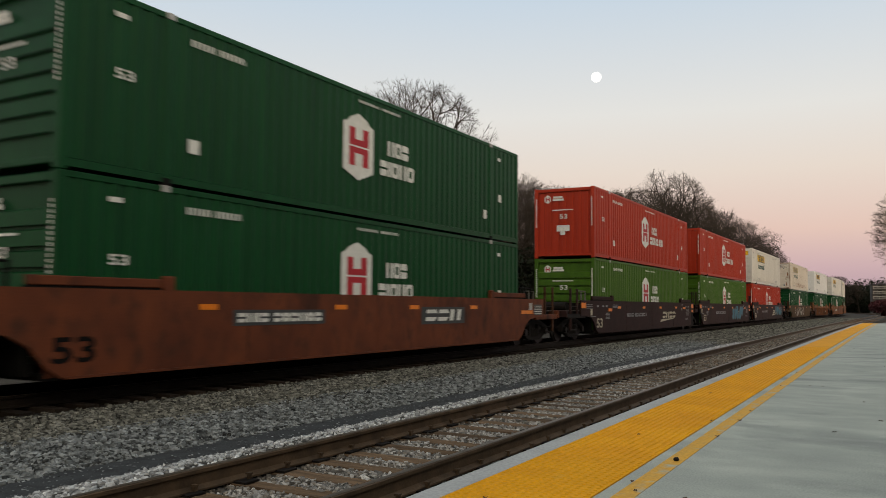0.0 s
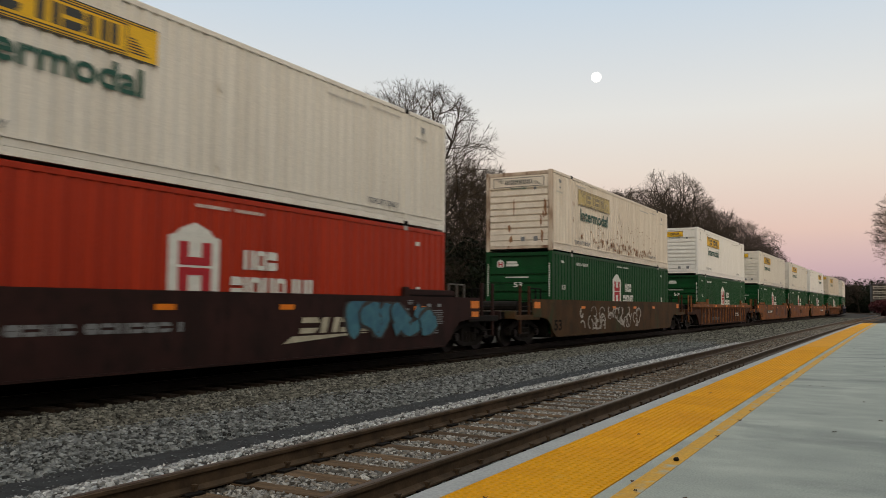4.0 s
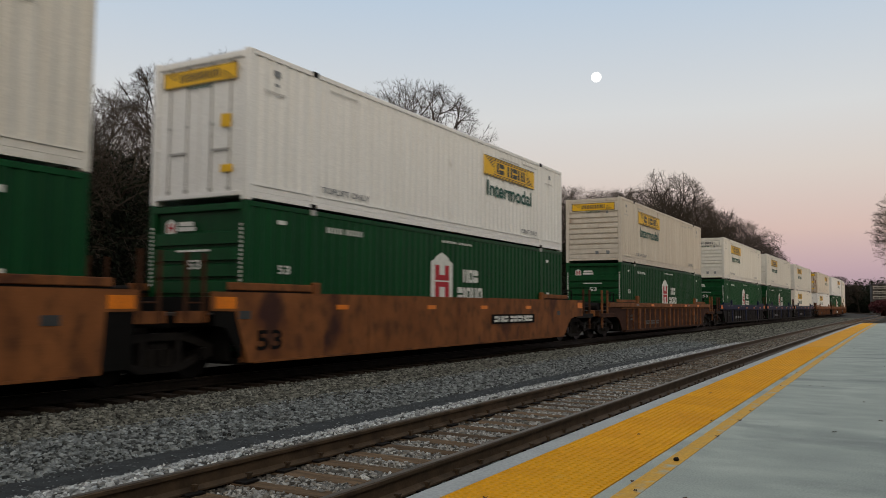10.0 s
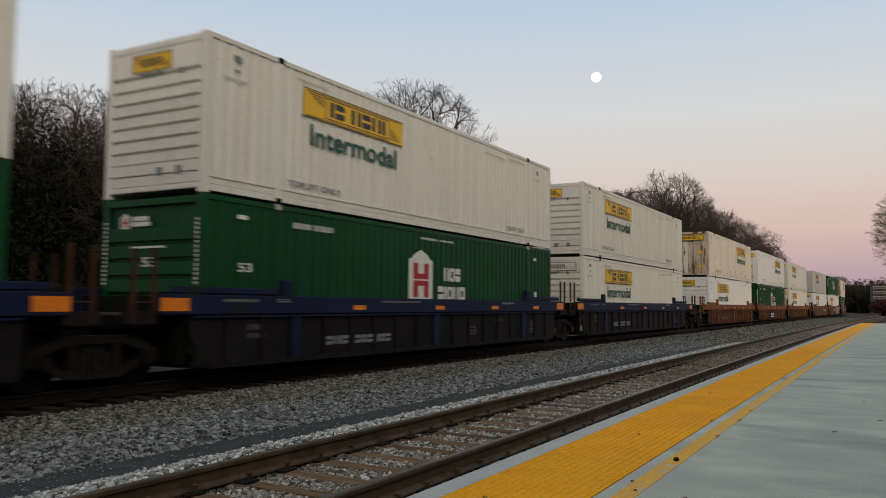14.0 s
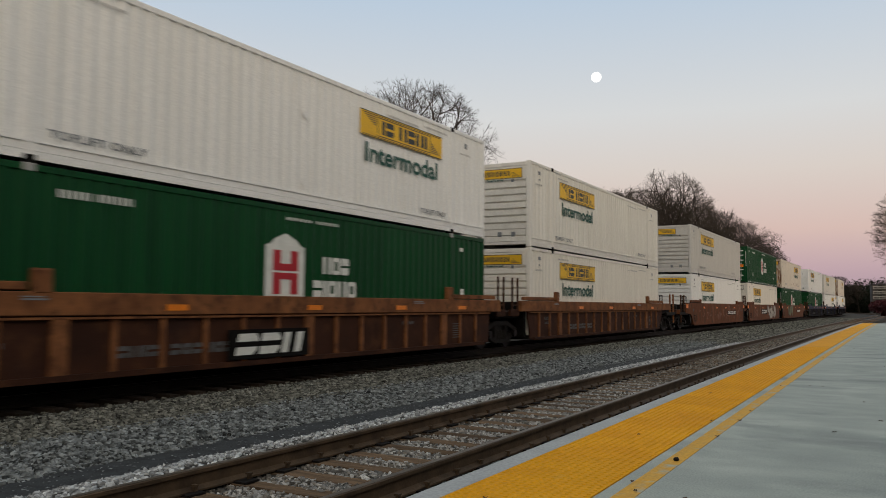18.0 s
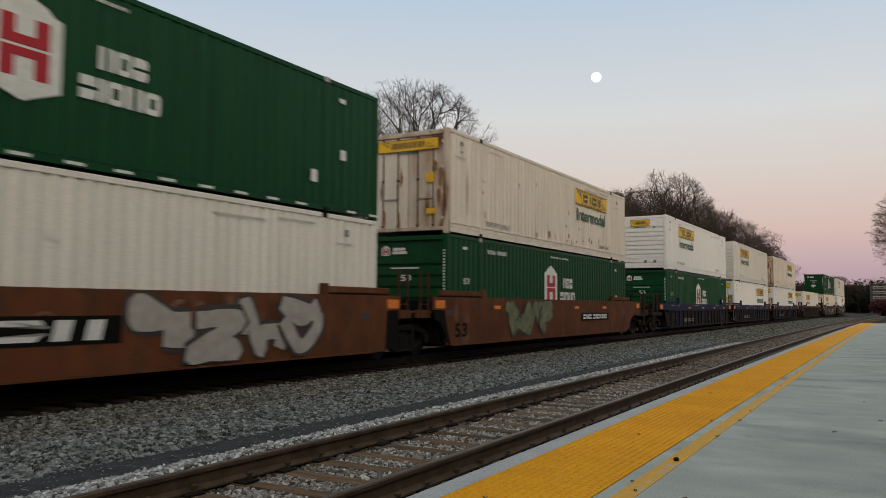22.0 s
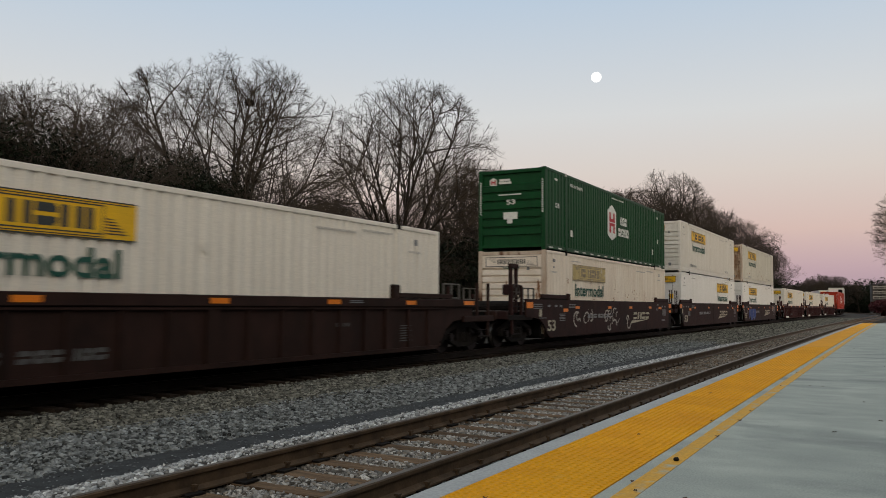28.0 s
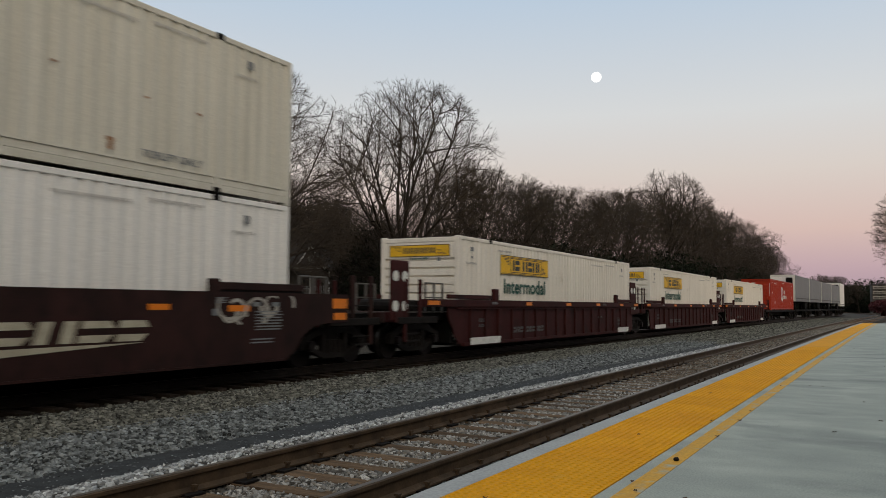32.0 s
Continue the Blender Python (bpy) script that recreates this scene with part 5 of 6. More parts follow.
BOX = {
    "g": ("green corrugated steel container with a white emblem panel", GREEN, dict(style="logo")),
    "gd": ("green corrugated container with lock-rod doors leading", GREEN, dict(style="logo", doors=True)),
    "o": ("olive green corrugated container with a white emblem panel", OLIVE, dict(style="logo")),
    "r": ("red corrugated steel container with a white emblem panel", RED, dict(style="logo", inc=True, labelled=True, plain_end=True)),
    "gl": ("green corrugated container with a white label on its end", GREEN, dict(style="logo", labelled=True)),
    "we": ("weathered pale container with rust spots and a yellow sign", BLUSHED, dict(style="sign", wide=True, worn=True, pale_sign=True, faded=True)),
    "w": ("off-white corrugated container with a yellow sign panel", WHITE, dict(style="sign")),
    "w2": ("clean white corrugated container with a yellow sign", CLEAN, dict(style="sign")),
    "wp": ("off-white corrugated container with a pale end sign", WHITE, dict(style="sign", wide=True, pale_sign=True)),
    "wq": ("warm white container with a pale end sign", WARMWHITE, dict(style="sign", wide=True, pale_sign=True)),
    "wb": ("weathered pale container with a rust-burnt end", WEATHERED, dict(style="sign", wide=True, worn=True, burnt=True)),
    "wl": ("bright white container with a wide yellow end sign", CLEAN, dict(style="sign", wide=True)),
    "ww": ("off-white corrugated container with a wide yellow end sign", WHITE, dict(style="sign", wide=True)),
    "wc": ("warm white container with a yellow sign panel", WARMWHITE, dict(style="sign", wide=True)),
    "wd": ("clean white container with doors leading and a yellow sign", CLEAN, dict(style="sign", doors=True, flipped=True, wide=True)),
    "c": ("cream weathered container with a yellow sign panel", CREAM, dict(style="sign", wide=True)),
    "gy": ("greyed white container with a yellow sign panel", GREYISH, dict(style="sign")),
    "ru": ("rust-streaked off-white container with a yellow sign panel", RUSTY, dict(style="sign", wide=True, worn=True, pale_sign=True, faded=True)),
    "rd": ("rust-streaked cream container with doors leading", RUSTY, dict(style="sign", doors=True, flipped=True, wide=True, worn=True)),
    "wf": ("white container with its yellow sign near the far end", CLEAN, dict(style="sign", doors=True, flipped=True, wide=True)),
}
# middle of the unit in metres from the start, paint, side style, chord, its two ends, lower box, upper box
C, J = "coupler", "joint"
UNITS = [
    (-8.2, "brown", "smooth", None, C, C, None, None),
    (15.24, "brown", "smooth", None, C, C, "g", "g"),
    (38.75, "maroon", "smooth", None, C, J, "o", "r"), (58.22, "maroon", "smooth", None, J, J, "o", "r"), (77.40, "maroon", "smooth", None, J, C, "r", "ww"),
    (101.15, "olive", "smooth", None, C, C, "g", "ru"),
    (124.5, "rust", "ribbed", "chord", C, C, "g", "w2"),
    (147.80, "orange", "smooth", None, C, J, "g", "w"), (167.14, "orange", "smooth", None, J, J, "g", "w"), (186.56, "orange", "smooth", None, J, C, "g", "wd"),
    (209.83, "rust", "ribbed", "chord", C, C, "g", "c"),
    (233.17, "black", "ribbed", "navy", C, J, "g", "wp"), (252.75, "black", "ribbed", "navy", J, J, "g", "w"), (272.21, "black", "ribbed", "navy", J, C, "wq", "w"),
    (295.42, "rust", "ribbed", "chord", C, J, "w2", "rd"), (315.08, "rust", "ribbed", "chord", J, J, "g", "wd"), (334.57, "rust", "ribbed", "chord", J, C, "wc", "ww"),
    (358.03, "clay", "smooth", None, C, J, "wl", "gy"), (377.3, "clay", "smooth", None, J, J, "wq", "gd"), (396.76, "clay", "smooth", None, J, C, "g", "rd"),
    (420.16, "black", "ribbed", "navy", C, J, "g", "w2"), (439.40, "black", "ribbed", "navy", J, J, "wf", "w"), (459.1, "black", "ribbed", "navy", J, C, "wf", "rd"),
    (482.46, "umber", "ribbed", None, C, C, "wc", None),
    (505.9, "maroon", "smooth", None, C, J, "we", "gl"), (525.55, "maroon", "smooth", None, J, J, "wf", "w"), (545.1, "maroon", "smooth", None, J, C, "w2", "wb"),
    (568.31, "darkred", "ribbed", None, C, J, "wc", None), (587.83, "darkred", "ribbed", None, J, J, "wc", None), (607.3, "darkred", "ribbed", None, J, C, "wc", None),
]
MOVING = []
CAR_WORDS = {"brown": "red-brown", "maroon": "grimy dark maroon", "orange": "faded orange", "clay": "scuffed clay-red", "rust": "rusty brown", "black": "black and navy", "darkred": "dark red", "umber": "dark umber", "olive": "olive-brown"}


def train():
    boxes_made, cars_made = {}, {}
    for i, (s, paint, style, chord, e0, e1, low, high) in enumerate(UNITS):
        key = (paint, style, e0, e1)
        m = on_track(s, 0)
        if key in cars_made:
            car = copy_thing(cars_made[key], m)
        else:
            word = "ribbed" if style == "ribbed" else "smooth-sided"
            car = well_car(CAR_WORDS[paint] + " " + word + " steel well car on two rails", paint, style, e0, e1, chord)
            side_marks(car, style, paint, (e0 == C, e1 == C))
            car.matrix_basis = m
            cars_made[key] = car
        MOVING.append((car, s, 0.0))
        for kind, z in ((low, 0.36), (high, 3.27)):
            if not kind:
                continue
            if kind in boxes_made:
                b = copy_thing(boxes_made[kind], on_track(s, z))
            else:
                lab, paint_, opts = BOX[kind]
                b = container(lab, paint_, **opts)
                b.matrix_basis = on_track(s, z)
                boxes_made[kind] = b
            MOVING.append((b, s, z))
    # spray paint on single cars, once all copies are made
    cars = [ob for ob, s, z in MOVING if ob.name.startswith("well_car")]
    fat_graffiti(cars[3], 1, 1.5, 5.6, 0.4, 1.4, PAINT_BLUE, PAINT_DARK, 5)
    fat_graffiti(cars[4], 2, 3.5, 7.3, 0.55, 1.4, PAINT_BLUE, PAINT_DARK, 6)
    graffiti(cars[5], 3, -5.5, 3.0, 0.4, 1.3, PAINT_PALE, 44)
    graffiti(cars[7], 24, -7.4, 6.8, 0.3, 1.5, PAINT_SOOT, 38, 2.6)
    graffiti(cars[8], 25, -3.0, 6.8, 0.3, 1.5, PAINT_SOOT, 18, 2.2)
    graffiti(cars[7], 4, 0.0, 6.5, 0.4, 1.5, PAINT_PURPLE, 30)
    graffiti(cars[8], 5, -6.0, 6.5, 0.4, 1.5, PAINT_PURPLE, 40)
    fat_graffiti(cars[18], 6, 1.15, 5.8, 0.3, 1.52, PAINT_PALE, PAINT_DARK, 4)
    name_mark(cars[18], -2.2, 1.0, 0.72, 1.14, -1.403)
    number_panel(cars[7], -4.96)
    number_panel(cars[9])
    number_panel(cars[17])
    number_panel(cars[19])
    name_mark(cars[8], -0.6, 1.25, 0.62, 1.12, -1.403, False, GAP)
    name_mark(cars[15], -2.3, -0.05, 0.32, 0.86, -1.394)
    name_mark(cars[6], 3.2, 4.7, 0.62, 0.95, -1.394, False)
    fat_graffiti(cars[19], 7, -4.7, -1.1, 0.35, 1.5, PAINT_OLIVE, PAINT_DARK, 4)
    graffiti(cars[24], 8, -2.1, 1.3, 0.32, 1.26, PAINT_PALE, 14)
    graffiti(cars[24], 18, -5.6, -3.0, 0.5, 1.2, PAINT_PALE, 7)
    graffiti(cars[26], 19, 6.2, 8.0, 0.95, 1.48, PAINT_PALE, 9)
    fat_graffiti(cars[26], 9, -6.1, -3.15, 0.28, 1.18, PAINT_DEEP, PAINT_PALE, 5, (0.50, 0.44))
    graffiti(cars[17], 10, -6.5, 6.5, 0.5, 1.45, PAINT_SCUFF, 26)
    graffiti(cars[18], 11, -6.5, 3.0, 0.5, 1.45, PAINT_SCUFF, 20)
    brake_stand(cars[24], CAR_PAINT["maroon"])
    tail()


def tail():
    """The last of the train: a red box, grey road trailers and a tall white box on flat cars."""
    def flat_car(s, half):
        f = thing("flat_car", "black flat car low on two trucks", "flat car", "cars of the train")
        part("deck", soften(boxes((-half, half, -1.3, 1.3, 0.85, 1.05)), 0.02), GAP, f)
        part("centre_sill", boxes((-half - 0.2, half + 0.2, -0.3, 0.3, 0.5, 0.85)), GAP, f)
        for x in (-half + 1.7, half - 1.7):
            bogie(f, x)
        f.matrix_basis = on_track(s, 0)
        return f

    def trailer(paint, label, top=3.9, low=0.95, half=6.7):
        t = thing("road_trailer", label, "trailer", "trailers on the train")
        bm = bmesh.new()
        ribbed_side(bm, -half + 0.1, half - 0.1, -1.29, -1, low + 0.05, top - 0.05, depth=0.02, pitch=0.6)
        box(bm, -half, half, -1.26, 1.29, low, top)
        part("box_body", bm, paint, t)
        for x in (-half - 0.05, half):
            part("end_frame", boxes((x, x + 0.05, -1.3, 1.3, top - 0.2, top + 0.02), (x, x + 0.05, -1.3, -1.15, low, top), (x, x + 0.05, 1.15, 1.3, low, top)), MARK, t)
        part("front_panel", boxes((-half - 0.03, -half, -1.15, 1.15, low + 0.1, top - 0.2)), CLEAN, t)
        part("cooling_unit", soften(boxes((-half - 0.25, -half - 0.03, -1.05, -0.35, top - 0.95, top - 0.3)), 0.03), GAP, t)
        part("side_stripe", boxes((-half + 0.1, half - 0.1, -1.31, -1.295, low + 0.3, low + 0.4)), DARKMARK, t)
        for x in (half - 3.4, half - 2.1):
            for y in (-1.05, 1.05):
                part("wheel", tube(bmesh.new(), (x, y - 0.14, 0.5), (x, y + 0.14, 0.5), 0.5, n=16), GAP, t)
        part("landing_gear", boxes((2.8 - half, 3.0 - half, -0.9, -0.75, 0.0, low), (2.8 - half, 3.0 - half, 0.75, 0.9, 0.0, low)), GAP, t)
        part("underframe", boxes((0.5 - half, half - 0.5, -0.5, 0.5, low - 0.2, low)), GAP, t)
        return t

    red_car = flat_car(628.1, 9.0)
    MOVING.append((red_car, 628.1, 0.0))
    b = container("red corrugated steel container on a flat car", RED, "logo", inc=True)
    b.matrix_basis = on_track(628.1, 1.05)
    MOVING.append((b, 628.1, 1.05))
    car = load = None
    for s in (644.6, 658.7, 672.8, 686.9):
        car = copy_thing(car, on_track(s, 0)) if car else flat_car(s, 6.8)
        load = copy_thing(load, on_track(s, 1.05)) if load else trailer(GREYWALL, "grey road trailer on a flat car")
        load.matrix_basis = on_track(s, 1.05)
        MOVING.extend([(car, s, 0.0), (load, s, 1.05)])
    car = copy_thing(car, on_track(701.0, 0))
    load = trailer(CLEAN, "tall white box trailer on the last flat car", 4.5, 0.5)
    part("yellow_patch", boxes((-6.78, -6.74, -0.2, 0.9, 3.6, 4.2)), SIGN, load)
    load.matrix_basis = on_track(701.0, 1.05)
    MOVING.extend([(car, 701.0, 0.0), (load, 701.0, 1.05)])


def motions():
    times = [0, 2, 4, 6, 8, 10, 12, 14, 16, 18, 20, 22, 24, 26, 28, 30, 32]
    for ob, s, z in MOVING:
        walk(ob, [(t, on_track(s - run(t), z)) for t in times])


# ---- trees and the country behind ----
def bare_tree(seed, height, spread, limbs=9, fork=0.28, density=1.0, middle=0.52):
    """Trunk and crown of a leafless tree: limbs fan up from a low fork into a dome of fine twigs."""
    rng = random.Random(seed)
    sets = {"trunk": ([], []), "crown": ([], [])}

    def seg(which, p, q, r0, r1, n):
        verts, faces = sets[which]
        d = (q - p)
        a = d.orthogonal().normalized()
        b = d.cross(a).normalized()
        base = len(verts)
        for c, r in ((p, r0), (q, r1)):
            for k in range(n):
                t = k * math.tau / n
                verts.append(tuple(c + a * (math.cos(t) * r) + b * (math.sin(t) * r)))
        for k in range(n):
            j = (k + 1) % n
            faces.append((base + k, base + j, base + n + j, base + n + k))

    def dome(p):
        return (p.x ** 2 + p.y ** 2) / spread ** 2 + ((p.z - height * middle) / (height * (1 - middle))) ** 2

    N_SEG, SIDES, COUNT = (4, 6, 4, 3, 2, 1), (8, 6, 4, 3, 3, 3), (limbs, 10, 9, 7, 5)

    def branch(p, d, length, r, depth):
        n_seg, sides = N_SEG[depth], SIDES[depth]
        which = "trunk" if depth < 2 else "crown"
        pts, dirs = [p], [d]
        for i in range(N_SEG[depth]):
            up = (0.0, 0.02, 0.0, 0.0, 0.0, 0.0)[depth]
            wob = (0.04, 0.09, 0.13, 0.16, 0.2, 0.2)[depth]
            d = (d + Vector((rng.gauss(0, wob), rng.gauss(0, wob), rng.gauss(0, wob) + up))).normalized()
            q = p + d * (length / N_SEG[depth])
            p = q
            pts.append(p)
            dirs.append(d)
            if depth and dome(p) > (0, 0.5, 0.72, 0.88, 1.0, 1.05)[depth] * rng.uniform(0.9, 1.1):
                n_seg = i + 1
                break
        thin = (0.8, 0.88, 0.9, 0.9, 0.8, 0.7)[depth]
        for i in range(n_seg):
            f0, f1 = 1 - thin * i / n_seg, 1 - thin * (i + 1) / n_seg
            seg(which, pts[i], pts[i + 1], max(r * f0, 0.0066), max(r * f1, 0.0046), sides)
        if depth >= 5:
            return
        count = COUNT[depth] if depth < 2 else max(2, round(COUNT[depth] * density * rng.uniform(0.8, 1.2)))
        for k in range(count):
            if depth == 0:
                f = 0.45 + 0.55 * (k + rng.random()) / count
            else:
                f = 0.22 + 0.78 * (k + rng.random()) / count
            i = min(int(f * n_seg), n_seg - 1)
            at = pts[i].lerp(pts[i + 1], f * n_seg - i)
            if depth > 2 and dome(at) > 1.0:
                continue
            axis = dirs[i + 1]
            side = axis.orthogonal().normalized()
            side.rotate(Matrix.Rotation(k * 2.4 + rng.uniform(-0.5, 0.5), 3, axis))
            ang = rng.uniform(0.85, 1.15) - 0.85 * (f - 0.45) / 0.55 if depth == 0 else rng.uniform(0.45, 0.95)
            dd = axis * math.cos(ang) + side * math.sin(ang)
            if depth == 0:
                reach = spread * math.sin(max(ang, 0.1)) + (height * (1 - fork)) * math.cos(ang)
                ln, rr = reach * rng.uniform(0.85, 1.1), r * 0.4
            else:
                ln, rr = length * rng.uniform(0.36, 0.5) * (1.25 - 0.6 * f), r * (0.42 if depth < 2 else 0.36)
            branch(at, dd.normalized(), ln, rr, depth + 1)

    branch(Vector((0, 0, 0)), Vector((0.02, 0, 1)).normalized(), height * fork * 1.5, height * 0.0235, 0)
    top = np.percentile([v[2] for v in sets["crown"][0]], 99.98)
    k = height / top
    made = {}
    for name, (v, f) in sets.items():
        made[name] = raw_mesh(name, [(a * k, b * k, c * k) for a, b, c in v], f, BARK if name == "trunk" else TWIG)
    return made


def leaf_cloud(name, centres, count, size, mat, seed, wide=0.4):
    """Small two-sided leaf and twig blades scattered in lumps (x, y, z, rx, ry, rz)."""
    rng = np.random.default_rng(seed)
    c = np.array(centres)
    pick = rng.integers(0, len(c), count)
    d = rng.normal(size=(count, 3))
    d /= np.linalg.norm(d, axis=1)[:, None]
    d *= (rng.random(count) ** 0.45)[:, None]
    p = c[pick, :3] + d * c[pick, 3:6]
    a = rng.normal(size=(count, 3))
    a /= np.linalg.norm(a, axis=1)[:, None]
    b = np.cross(a, rng.normal(size=(count, 3)))
    b /= np.linalg.norm(b, axis=1)[:, None]
    s = size * (0.5 + rng.random(count))[:, None]
    v = np.stack([p - a * s, p + b * s * wide, p + a * s, p - b * s * wide], 1).reshape(-1, 3)
    me = bpy.data.meshes.new(name)
    me.vertices.add(len(v))
    me.vertices.foreach_set("co", v.astype(np.float32).ravel())
    me.loops.add(count * 4)
    me.loops.foreach_set("vertex_index", np.arange(count * 4, dtype=np.int32))
    me.polygons.add(count)
    me.polygons.foreach_set("loop_start", np.arange(0, count * 4, 4, dtype=np.int32))
    me.update(calc_edges=True)
    me.materials.append(mat)
    return me


def place(az, y):
    """A point of the ground y metres to the left of the camera, at that bearing."""
    return y / math.tan(radians(az)), y


def woods():
    rng = random.Random(8)
    kinds = []
    for k, (h, sp, limbs, fork, dens) in enumerate(((16.0, 8.0, 13, 0.26, 0.86), (14.0, 8.2, 11, 0.22, 0.78), (13.0, 6.8, 10, 0.26, 0.78), (18.0, 6.5, 11, 0.36, 0.78), (11.0, 6.8, 9, 0.18, 0.74))):
        kinds.append((h, bare_tree(20 + k, h, sp, limbs, fork, dens)))

    def tree(kind, x, y, height, turn, label="leafless tree with a wide grey-brown crown of twigs"):
        h, made = kinds[kind]
        t = thing("bare_tree", label, "tree", "trees beyond the train")
        piece("trunk", made["trunk"], t)
        piece("crown", made["crown"], t)
        k = height / h
        t.matrix_basis = Matrix.Translation((x, y, -0.62)) @ Matrix.Rotation(turn, 4, "Z") @ Matrix.Scale(k, 4)
        return t

    kinds.append((12.6, bare_tree(31, 12.6, 5.0, 11, 0.4, 0.74, 0.66)))
    kinds.append((16.0, bare_tree(47, 16.0, 6.9, 12, 0.24, 0.68, 0.55)))
    rows = [(58.5, 29, 10.0, 1), (54.8, 28, 10.6, 2), (51.2, 33, 10.2, 4), (48.6, 34, 10.4, 1), (44.6, 29, 14.4, 0), (41.9, 34, 10.4, 2), (36.2, 33, 9.4, 2), (35.0, 36, 9.6, 4),
            (32.3, 28, 16.7, 6), (28.0, 32, 14.2, 2), (25.5, 31, 14.2, 4), (23.2, 31, 14.4, 1), (21.2, 31, 14.8, 2), (19.0, 31, 16.0, 4), (17.4, 31, 16.6, 1), (15.8, 31, 18.4, 2),
            (13.7, 28.5, 22.0, 3), (12.0, 30, 20.6, 0), (11.0, 30, 20.4, 2), (10.0, 30, 20.6, 1), (9.2, 30, 21.0, 4), (8.4, 30, 19.4, 2), (7.7, 30, 18.4, 0), (7.0, 30, 17.2, 1)]
    for az, y, h, k in rows:
        x, yy = place(az, y)
        tree(k, x, yy, h, rng.uniform(0, 6.28))
    # a second, lower row behind
    for i in range(20):
        az = 58 - i * 2.5
        if 37 < az < 44.5:
            continue
        x, yy = place(az, 36 + rng.uniform(-2, 4))
        tree(rng.randrange(5), x, yy, (7.5 + 0.13 * i) * rng.uniform(0.9, 1.2), rng.uniform(0, 6.28), "smaller leafless tree in the thicket behind")
    tree(5, 80, -3.5, 13.1, 1.0, "leafless tree beyond the platform end")
    tree(1, 118, -9.0, 11.0, 2.0, "leafless tree beyond the platform end")
    lumps = []
    for i in range(560):
        az = rng.uniform(6.0, 62)
        yb = rng.uniform(25, 40)
        if 36.2 < az < 45.5:
            yb = rng.uniform(62, 70)
        x, yy = place(az, yb)
        top = (5.5 + 0.05 * x) * rng.uniform(0.5, 1.3)
        lumps.append((x, yy, top * 0.45 - 0.6, 1.6 + 0.012 * x, 1.6, top * 0.55))
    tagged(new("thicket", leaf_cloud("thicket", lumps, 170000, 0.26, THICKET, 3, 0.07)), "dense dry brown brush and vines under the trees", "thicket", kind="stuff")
    lumps = []
    for i in range(110):
        az = rng.choice((52, 50, 49, 48, 47, 46.5, 46, 34.5, 29, 26)) + rng.uniform(-1.6, 1.6)
        x, yy = place(az, rng.uniform(30, 36))
        z = rng.uniform(0.8, 6.8)
        lumps.append((x, yy, z, 1.4, 1.3, 1.5))
    tagged(new("ivy", leaf_cloud("ivy", lumps, 90000, 0.13, EVERGREEN, 5)), "dark evergreen vines climbing through the bare crowns", "vines", kind="stuff")
    # evergreen shrubs, head over head, that close the view under the crowns
    lumps = []
    for i in range(430):
        low = i % 6 == 0
        az = rng.uniform(33, 35.8) if low else rng.uniform(44.8, 62)
        x, yy = place(az, rng.uniform(25.5, 33))
        lumps.append((x, yy, (2.6 if low else 7.2) * rng.random() ** 1.5 - 0.3, 1.7, 1.5, 1.4))
    for i in range(40):
        x, yy = place(rng.uniform(37, 46), rng.uniform(30, 36))
        lumps.append((x, yy, rng.uniform(-0.5, 0.9), 1.6, 1.4, 1.0))
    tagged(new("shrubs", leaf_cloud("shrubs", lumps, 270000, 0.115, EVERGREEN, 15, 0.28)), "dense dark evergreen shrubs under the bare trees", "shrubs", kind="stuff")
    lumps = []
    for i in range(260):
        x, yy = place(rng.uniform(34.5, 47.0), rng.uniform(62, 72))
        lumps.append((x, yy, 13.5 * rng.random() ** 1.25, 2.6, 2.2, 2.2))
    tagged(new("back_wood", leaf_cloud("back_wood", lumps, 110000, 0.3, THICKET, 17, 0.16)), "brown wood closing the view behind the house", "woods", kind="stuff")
    lumps = []
    for i in range(420):
        az = 7.0 + 26.0 * rng.random() ** 1.6
        x, yy = place(az, rng.uniform(26, 32))
        top = min(2.6 + 0.042 * x, 8.5)
        size = 1.7 + 0.008 * x
        lumps.append((x, yy, top * rng.random(), size, size, size * 0.9))
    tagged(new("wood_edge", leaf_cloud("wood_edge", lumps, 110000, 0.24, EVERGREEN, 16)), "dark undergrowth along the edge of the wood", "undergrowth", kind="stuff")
    nest = leaf_cloud("nest", [(30.9, 29.0, 11.8, 0.26, 0.22, 0.17)], 600, 0.10, THICKET, 9)
    tagged(new("leaf_nest", nest), "dark round leaf nest high in a bare tree", "nest")
    # far slope with woods beyond the bend
    lumps = []
    for i in range(260):
        az = rng.uniform(-1.5, 8.0)
        dist = rng.uniform(330, 430)
        zt = 9.0 + 1.5 * math.sin(az * 2.1) + rng.uniform(-4, 2)
        lumps.append((math.cos(radians(az)) * dist, math.sin(radians(az)) * dist, rng.uniform(0, zt), 7, 6, 4.5))
    tagged(new("far_woods", leaf_cloud("far_woods", lumps, 150000, 0.36, EVERGREEN, 6)), "dark wooded slope beyond the bend of the track", "woods", kind="stuff")
    for i in range(10):
        az = 5.8 - i * 0.45
        d = 300 + rng.uniform(0, 60)
        tree(rng.randrange(5), math.cos(radians(az)) * d, math.sin(radians(az)) * d, 12.0 + rng.uniform(-3, 2), rng.uniform(0, 6), "far leafless tree on the wooded slope")
    lumps = [(172 + rng.uniform(-3, 3), 0.6 + rng.uniform(-4.5, 2.0), rng.uniform(0, 2.6), 1.5, 1.2, 1.1) for i in range(26)]
